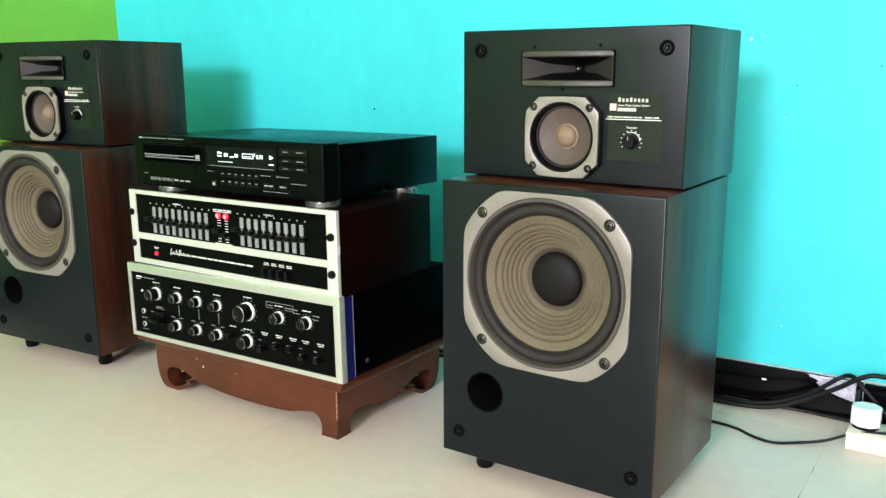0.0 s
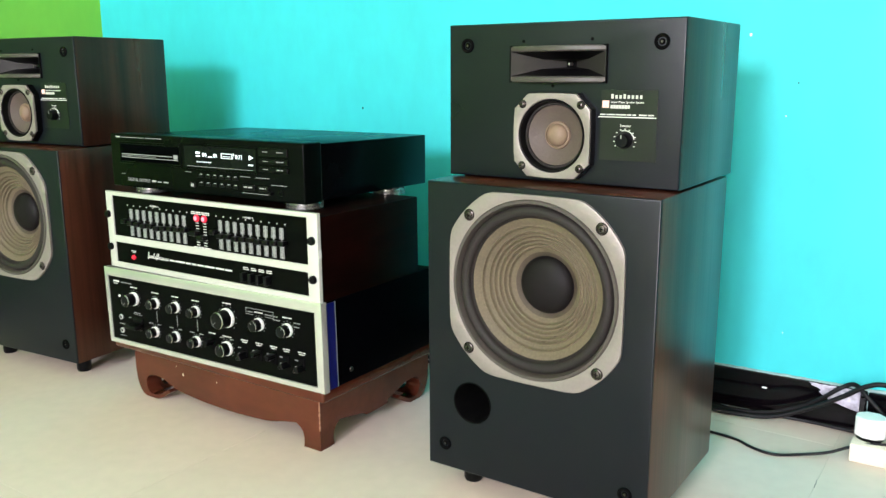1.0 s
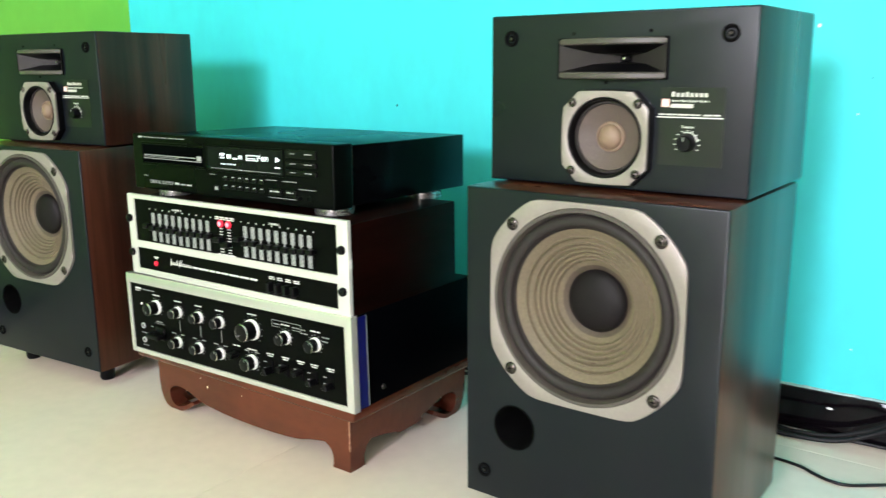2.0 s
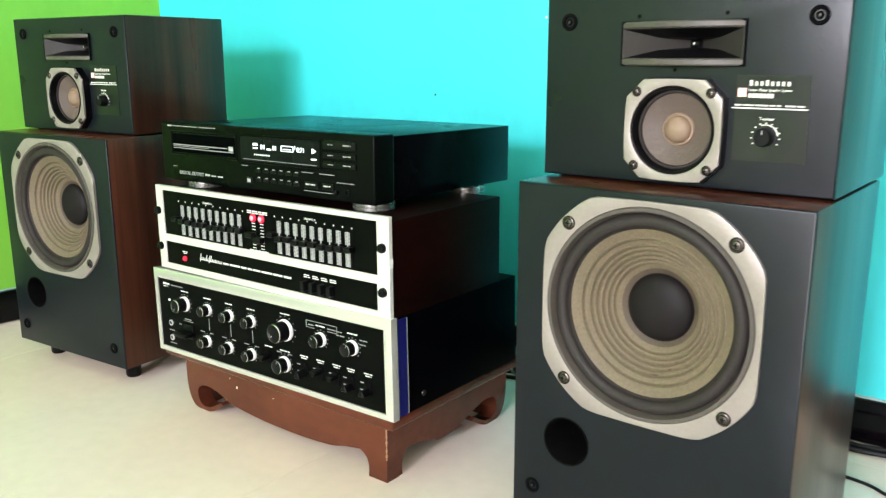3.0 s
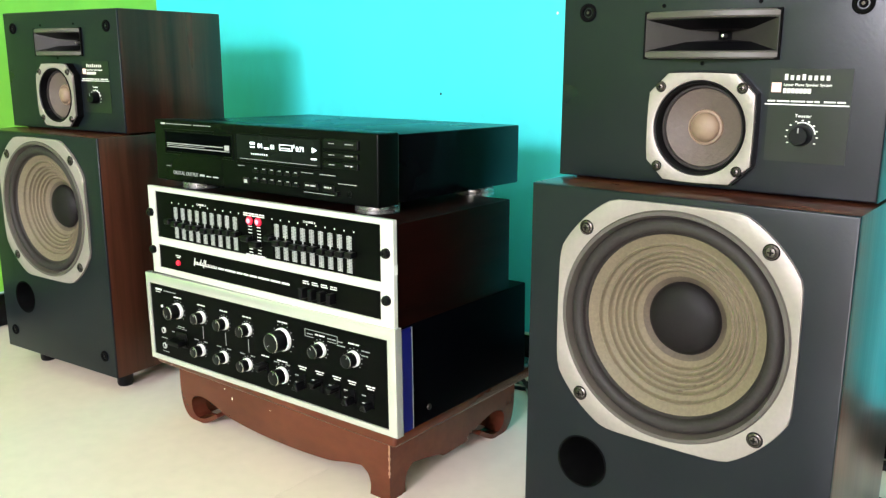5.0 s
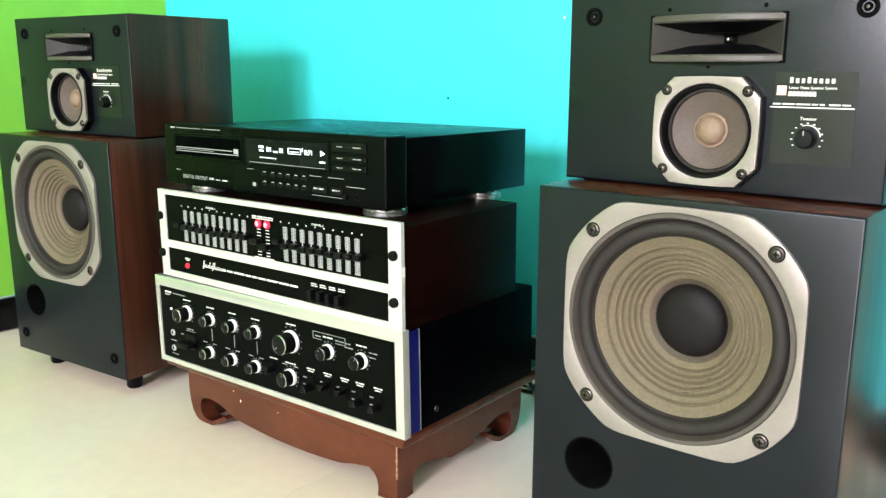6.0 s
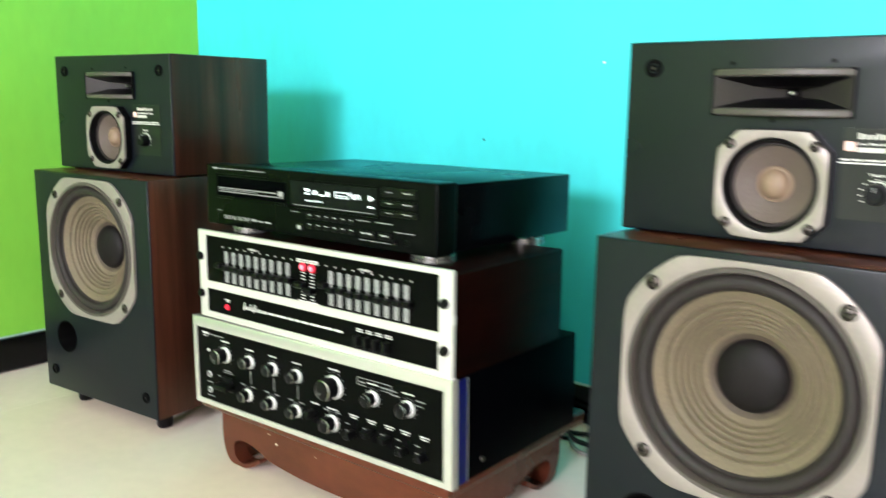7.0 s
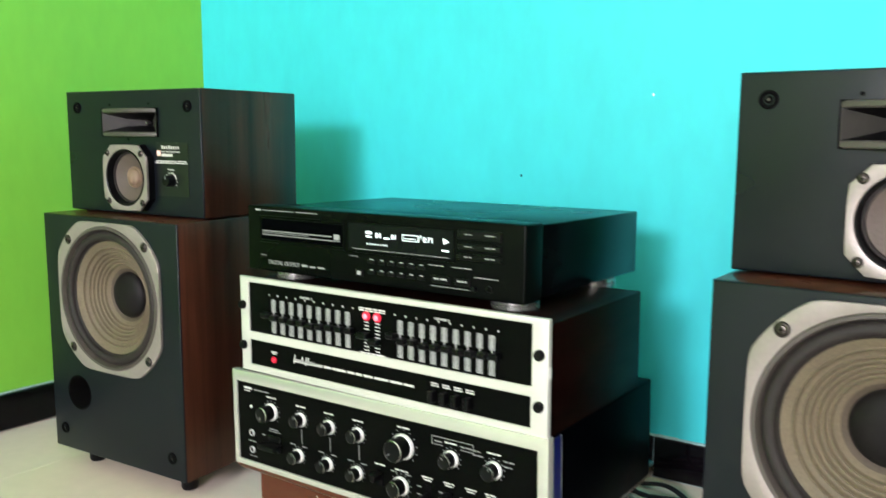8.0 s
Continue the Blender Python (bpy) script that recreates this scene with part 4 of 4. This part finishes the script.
def disc_player():
    X0, X1, Y, Z0, Z1, YB = -1.012, -0.561, 1.449, 0.3965, 0.4860, 1.760
    c = thing("disc_player", (-0.795, 1.490, 0.3855), "black compact disc player with lit display on top of the equaliser", "disc player")
    part("case", box(X0 + 0.004, X1 - 0.004, Y + 0.039, YB, Z0 + 0.002, Z1 - 0.003, 0.002, 2), M_CDTOP, c, "black satin metal case")
    y = Y
    part("front_panel", box(X0, X1, Y, Y + 0.038, Z0, Z1, 0.0025, 3), M_CDFRONT, c, "black plastic front panel")
    part("panel_edge", box(X1 - 0.006, X1 - 0.0015, Y + 0.0382, Y + 0.0390, Z0 + 0.004, Z1 - 0.003), M_LIP, c, smooth=False)
    for x in (-0.950, -0.594):
        for yy in (1.484, 1.690):
            f = part("foot", upright(x, yy, [(0, 0.3855), (0.027, 0.3855), (0.0285, 0.3868), (0.0285, 0.3905), (0.0270, 0.3912), (0.0270, 0.3918), (0.0282, 0.3925), (0.0282, 0.3950), (0.026, 0.3985), (0, 0.3985)], 36), M_FOOT, c, "round dull metal foot")
    rng = random.Random(31)
    # disc tray
    part("tray_frame", bevel_front(pierced(rect(-0.988, -0.828, 0.4365, 0.4735), [rect(-0.984, -0.832, 0.4400, 0.4700)], y - 0.0012, y)), M_CDFRONT, c)
    tray = part("tray", box(-0.983, -0.833, y - 0.0008, y + 0.001, 0.441, 0.469), M_CASE, c, "black disc tray door", smooth=False)
    bars("tray_lines", [(-0.981, -0.850, 0.4520, 0.4532), (-0.981, -0.892, 0.4498, 0.4504), (-0.981, -0.836, 0.4468, 0.4478)], y - 0.0008, M_DIMINK, tray)
    bars("disc_mark", [(-0.8465, -0.8365, 0.4490, 0.4560)], y - 0.0008, M_DIMINK, tray)
    # display
    dx0, dx1, dz0, dz1 = -0.8240, -0.6560, 0.4360, 0.4760
    part("display_bezel", bevel_front(pierced(rect(dx0, dx1, dz0, dz1), [rect(dx0 + 0.003, dx1 - 0.003, dz0 + 0.003, dz1 - 0.003)], y - 0.0014, y)), M_CDFRONT, c)
    disp = part("display_window", box(dx0 + 0.003, dx1 - 0.003, y - 0.0006, y + 0.001, dz0 + 0.003, dz1 - 0.003), M_DISPLAY, c, "dark display window", smooth=False)
    yy = y - 0.0009
    letters("digits", "04", -0.7765, yy, 0.4565, 0.0095, M_VFD, disp)
    letters("digits", "01", -0.7510, yy, 0.4565, 0.0086, M_VFD, disp)
    letters("digits", "0:71", -0.7020, yy, 0.4565, 0.0092, M_VFD, disp)
    seg = [(-0.7920, -0.7825, 0.4565, 0.4583), (-0.7920, -0.7825, 0.4608, 0.4640), (-0.7630, -0.7540, 0.4560, 0.4580),
           (-0.7335, -0.7085, 0.4630, 0.4638), (-0.7335, -0.7085, 0.4560, 0.4567), (-0.7300, -0.7130, 0.4586, 0.4594), (-0.7335, -0.7325, 0.4560, 0.4638), (-0.7095, -0.7085, 0.4560, 0.4638), (-0.7060, -0.7050, 0.4600, 0.4650),
           (-0.6740, -0.6640, 0.4478, 0.4496)]
    seg += [(-0.7900 + i * 0.0044, -0.7900 + i * 0.0044 + 0.0011, 0.4472, 0.4492) for i in range(8)]
    bars("display_segments", seg, yy + 0.0003, M_VFD, disp)
    part("play_mark", prism([(-0.6720, 0.4562), (-0.6638, 0.4598), (-0.6720, 0.4634)], yy - 0.0003, yy + 0.0003), M_VFD, disp, smooth=False)
    bars("display_line", [(-0.8140, -0.6640, 0.4405, 0.4411)], yy + 0.0003, M_DIMINK, disp)
    # right hand keys
    for z0, z1 in ((0.4640, 0.4760), (0.4520, 0.4600), (0.4400, 0.4480)):
        key = part("key", box(-0.6500, -0.5910, y - 0.0035, y, z0, z1, 0.0010, 1), M_BLACK, c, "wide black key")
        bars("key_print", word(-0.6400, (z0 + z1) / 2, 0.010, 0.0012, rng) + word(-0.6120, (z0 + z1) / 2, 0.014, 0.0014, rng), y - 0.0035, M_DIMINK, key)
    # small keys in two rows
    for z in (0.4255, 0.4125):
        for i in range(6):
            x = -0.8120 + 0.030 + i * 0.0155 if i else -0.7830
            key = part("key", box(x - 0.0058, x + 0.0058, y - 0.0022, y, z - 0.0022, z + 0.0022, 0.0007, 1), M_BLACK, c, "small black key")
            bars("key_print", [(x - 0.0026, x + 0.0026, z + 0.0028, z + 0.0038)], y, M_SCALE, c)
    big = part("key", box(-0.8085, -0.7960, y - 0.0022, y, 0.4060, 0.4150, 0.0007, 1), M_BLACK, c, "square key with light print")
    bars("key_print", [(-0.8055, -0.7990, 0.4080, 0.4130)], y - 0.0022, M_DIMINK, big)
    for x, w in ((-0.6860, 0.022), (-0.6520, 0.017)):
        key = part("key", box(x - 0.002, x + w + 0.002, y - 0.0026, y, 0.4095, 0.4185, 0.0008, 1), M_BLACK, c, "black transport key")
        bars("key_print", word(x + 0.002, 0.4142, w - 0.004, 0.0020, rng), y - 0.0026, M_SCALE, key)
    bars("front_lines", [(-0.6900, -0.6350, 0.4055, 0.4061), (-0.6940, -0.6720, 0.4300, 0.4308), (-0.6600, -0.6320, 0.4300, 0.4308), (-0.6280, -0.5960, 0.4210, 0.4217), (-0.8200, -0.8060, 0.4305, 0.4312)], y, M_DIMINK, c)
    part("headphone_jack", lathe(-0.6080, 0.4095, [(0.0042, y), (0.0042, y - 0.0012), (0.0032, y - 0.0014), (0.0030, y + 0.001)], 20), M_BLACK, c, "headphone jack")
    part("level_dial", lathe(-0.6270, 0.4085, [(0.0030, y), (0.0028, y - 0.005), (0, y - 0.0055)], 16), M_BLACK, c)
    letters("lettering", "DIGITAL OUTPUT", -0.9700, y - 0.0003, 0.4070, 0.0076, M_DIMINK, c)
    bars("front_print", word(-0.9950, 0.4795, 0.012, 0.0024, rng) + word(-0.9060, 0.4085, 0.011, 0.0030, rng) + word(-0.8910, 0.4085, 0.010, 0.0018, rng) + word(-0.8760, 0.4085, 0.012, 0.0020, rng), y, M_SCALE, c)
    bars("fine_print", word(-0.9810, 0.4800, 0.060, 0.0012, rng) + word(-0.9160, 0.4800, 0.040, 0.0013, rng) + word(-0.9860, 0.4180, 0.010, 0.0010, rng), y, M_DIMINK, c)
    c.matrix_basis = pose(-0.795, 1.490, 0.3828, -0.8, -0.3, 0)


disc_player()

# ---- power strip and cables by the wall ----


def power_strip():
    p = thing("power_strip", (0.279, 1.922, 0), "cream plastic power strip lying on the floor by the wall", "power strip")
    part("body", box(0.128, 0.412, 1.890, 1.955, 0.0, 0.030, 0.003, 2), M_CREAM, p, "cream plastic body")
    for i in range(3):
        x = 0.228 + 0.06 * i
        part("socket", upright(x, 1.9225, [(0.020, 0.030), (0.020, 0.0308), (0.018, 0.0308), (0.017, 0.026), (0, 0.026)], 28), M_CREAM, p)


power_strip()

ad = thing("plug_adapter", (0.151, 1.927, 0.030), "white rounded plug adapter sitting on the power strip", "plug adapter")
oct_ = []
for k in range(8):
    a_ = math.pi / 8 + math.pi / 4 * k
    oct_.append((0.0235 * math.cos(a_), 0.0205 * math.sin(a_)))
bm_ = bmesh.new()
f_ = bm_.faces.new([bm_.verts.new((0.151 + x, 1.927 + yv, 0.0335)) for x, yv in oct_])
r_ = bmesh.ops.extrude_face_region(bm_, geom=[f_])
for v_ in r_["geom"]:
    if isinstance(v_, bmesh.types.BMVert):
        v_.co.z = 0.065
bmesh.ops.bevel(bm_, geom=bm_.edges[:], offset=0.0018, segments=1, profile=0.5, affect="EDGES")
part("body", bm_, M_WPLASTIC, ad, "white plastic block", smooth=False)
part("plug_base", upright(0.151, 1.927, [(0, 0.030), (0.020, 0.030), (0.021, 0.034), (0, 0.034)], 24), M_BLACK, ad, "dark plug base")

pl = thing("power_plug", (0.200, 1.925, 0.030), "black power plug standing in the power strip", "plug")
part("body", upright(0.200, 1.925, [(0, 0.030), (0.015, 0.030), (0.016, 0.036), (0.013, 0.062), (0.008, 0.072), (0, 0.073)], 24), M_CABLE, pl, "black rubber plug body")


def cable(label, pts, r, mat=M_CABLE):
    ob = tube("cable", pts, r, mat)
    return tagged(ob, label, "cable", "cables on the floor")


cable("thick black power cable rising along the wall", [(-0.30, 1.960, 0.006), (-0.16, 1.966, 0.006), (-0.06, 1.968, 0.006), (0.0, 1.970, 0.014), (0.056, 1.974, 0.041), (0.100, 1.975, 0.069), (0.136, 1.975, 0.095), (0.168, 1.974, 0.102), (0.25, 1.965, 0.095), (0.35, 1.955, 0.050), (0.46, 1.945, 0.006), (0.62, 1.945, 0.006)], 0.0041)
cable("black cable bending up against the skirting", [(-0.30, 1.982, 0.005), (-0.10, 1.985, 0.005), (-0.02, 1.984, 0.012), (0.033, 1.986, 0.032), (0.064, 1.987, 0.052), (0.097, 1.990, 0.080), (0.116, 2.004, 0.083), (0.140, 2.006, 0.060), (0.20, 1.996, 0.015), (0.30, 1.985, 0.005)], 0.0038)
cable("grey brown cable lying along the skirting", [(-0.34, 1.982, 0.005), (-0.20, 1.992, 0.005), (-0.116, 1.996, 0.005), (-0.055, 1.985, 0.005), (0.0, 1.998, 0.005), (0.05, 2.003, 0.005), (0.13, 2.000, 0.005), (0.40, 1.992, 0.005)], 0.0030)
cable("thin black speaker wire lying across the floor", [(-0.17, 1.877, 0.0025), (-0.079, 1.877, 0.0025), (-0.035, 1.870, 0.0025), (-0.012, 1.857, 0.0025), (0.010, 1.848, 0.0025), (0.034, 1.848, 0.0025), (0.062, 1.866, 0.0030), (0.100, 1.882, 0.010), (0.140, 1.898, 0.026), (0.185, 1.910, 0.0325), (0.24, 1.918, 0.0325), (0.33, 1.932, 0.0325)], 0.0024)
# bundle behind the rack
cable("black cable looping behind the stand", [(-0.713, 1.910, 0.004), (-0.633, 1.935, 0.004), (-0.573, 1.940, 0.012), (-0.513, 1.910, 0.004), (-0.433, 1.870, 0.004), (-0.353, 1.850, 0.004)], 0.004)
cable("black cable lying behind the stand", [(-0.733, 1.870, 0.004), (-0.633, 1.905, 0.004), (-0.573, 1.895, 0.004), (-0.513, 1.840, 0.004), (-0.463, 1.800, 0.004), (-0.413, 1.810, 0.004)], 0.0035)
cable("grey cable lying behind the stand", [(-0.753, 1.940, 0.004), (-0.653, 1.925, 0.004), (-0.593, 1.870, 0.004), (-0.513, 1.872, 0.004), (-0.433, 1.910, 0.004), (-0.313, 1.940, 0.004)], 0.0035, M_GREYCABLE)
cable("black cable hanging down behind the amplifier", [(-0.633, 1.747, 0.190), (-0.613, 1.775, 0.175), (-0.598, 1.810, 0.100), (-0.593, 1.855, 0.030), (-0.563, 1.910, 0.005), (-0.453, 1.955, 0.005)], 0.0035)

# pale rippled sheet standing in for a bright reflection in the glossy skirting
glare_ = bmesh.new()
rng_f = random.Random(4)
rows_ = []
for j in range(13):
    up_ = j / 12
    left_ = 0.046 + 0.034 * (1 - up_) + rng_f.uniform(-0.005, 0.005)
    row_ = []
    for i in range(19):
        x_ = left_ + (0.123 - left_) * i / 18
        z_ = 0.0735 - (1 - up_) * (0.026 + 0.012 * i / 18)
        depth_ = 0.0118 + 0.0016 * (1 + noise.noise(Vector((x_ * 90, z_ * 120, 3.0))))
        row_.append(glare_.verts.new((x_, ROOM_Y1 + SLANT * x_ - depth_, z_ + rng_f.uniform(-0.0006, 0.0006))))
    rows_.append(row_)
for p_, n_ in zip(rows_, rows_[1:]):
    for i in range(18):
        glare_.faces.new((p_[i], p_[i + 1], n_[i + 1], n_[i]))
scrap = part("plastic_scrap", glare_, M_GLARE)
thick_ = scrap.modifiers.new("thickness", "SOLIDIFY")
thick_.thickness = 0.0004
tagged(scrap, "pale rippled sheet standing in for a bright reflection in the black skirting", "plastic scrap")

# ---- flecks on the wall ----
DARK_FLECK, PALE_FLECK = "small dark fleck on the turquoise wall", "small pale fleck on the turquoise wall"
for x_, z_, s_, m_, lab in ((-0.887, 0.508, 0.0026, M_VOID, DARK_FLECK), (-0.092, 0.642, 0.0028, M_WPLASTIC, PALE_FLECK), (-0.644, 0.648, 0.0024, M_WPLASTIC, PALE_FLECK),
                            (-0.013, 0.565, 0.0013, M_VOID, DARK_FLECK), (-0.028, 0.512, 0.0014, M_WPLASTIC, PALE_FLECK), (0.110, 0.596, 0.0014, M_VOID, DARK_FLECK), (-0.006, 0.148, 0.0013, M_WPLASTIC, PALE_FLECK)):
    fl = bmesh.new()
    bmesh.ops.create_icosphere(fl, subdivisions=2, radius=s_, matrix=Matrix.Translation((x_, ROOM_Y1 + SLANT * x_ - 0.0004, z_)) @ Matrix.Diagonal((0.8, 0.3, 1.0, 1)))
    tagged(part("wall_fleck", fl, m_), lab, "fleck", kind="structure")

crack = bmesh.new()
rng_ = random.Random(9)
for lo_, hi_, wide_ in ((1.600, 1.712, 0.0006), (1.770, 1.800, 0.0005)):
    n_ = 14
    line_ = []
    x_ = 0.1020
    for k in range(n_ + 1):
        x_ += rng_.uniform(-0.0004, 0.0004)
        taper = wide_ * (0.15 + math.sin(math.pi * k / n_)) * rng_.uniform(0.6, 1.0)
        yy_ = lo_ + (hi_ - lo_) * k / n_
        line_.append([crack.verts.new((x_ + q * taper, yy_, h)) for q, h in ((-1, 0.0), (0, 0.0003), (1, 0.0))])
    for a_, b_ in zip(line_, line_[1:]):
        crack.faces.new((a_[0], a_[1], b_[1], b_[0]))
        crack.faces.new((a_[1], a_[2], b_[2], b_[1]))
tagged(part("floor_crack", crack, M_CABLE, smooth=False), "thin dark crack along a floor tile joint", "crack", kind="structure")

fl = bmesh.new()
bmesh.ops.create_icosphere(fl, subdivisions=2, radius=0.0022, matrix=Matrix.Translation((-0.026, ROOM_Y1 - 0.026 * SLANT - 0.0102, 0.048)) @ Matrix.Diagonal((2.2, 0.2, 0.8, 1)))
tagged(part("skirting_fleck", fl, M_WPLASTIC), "small pale chip on the black skirting", "fleck", kind="structure")

# ---- floor tiles ----
SIZE, JOINT, FX, FY = 0.8, 0.0006, 0.1015, 1.935
floor = tagged(part("floor", box(ROOM_X0 - T, ROOM_X1 + T, ROOM_Y0 - T, ROOM_Y1 + T + 0.1, -0.1, -0.0004), M_GROUT, smooth=False),
               "glossy cream ceramic tile floor", "floor", kind="structure")
i0, i1 = math.floor((ROOM_X0 - FX) / SIZE), math.ceil((ROOM_X1 - FX) / SIZE)
j0, j1 = math.floor((ROOM_Y0 - FY) / SIZE), math.ceil((ROOM_Y1 + 0.09 - FY) / SIZE)
shared = {}
for i in range(i0, i1):
    for j in range(j0, j1):
        x0, x1 = max(FX + i * SIZE, ROOM_X0), min(FX + (i + 1) * SIZE, ROOM_X1)
        y0, y1 = max(FY + j * SIZE, ROOM_Y0), min(FY + (j + 1) * SIZE, ROOM_Y1 + 0.09)
        if x1 - x0 < 0.01 or y1 - y0 < 0.01:
            continue
        key_ = (round(x1 - x0, 4), round(y1 - y0, 4))
        if key_ not in shared:
            bm_ = box(-(x1 - x0) / 2 + JOINT / 2, (x1 - x0) / 2 - JOINT / 2, -(y1 - y0) / 2 + JOINT / 2, (y1 - y0) / 2 - JOINT / 2, -0.006, 0.0, 0.0002, 1)
            me_ = bpy.data.meshes.new("tile")
            bm_.to_mesh(me_)
            bm_.free()
            me_.materials.append(M_TILE)
            shared[key_] = me_
        t_ = new("tile", shared[key_])
        t_.location = ((x0 + x1) / 2, (y0 + y1) / 2, 0)
        t_.parent = floor
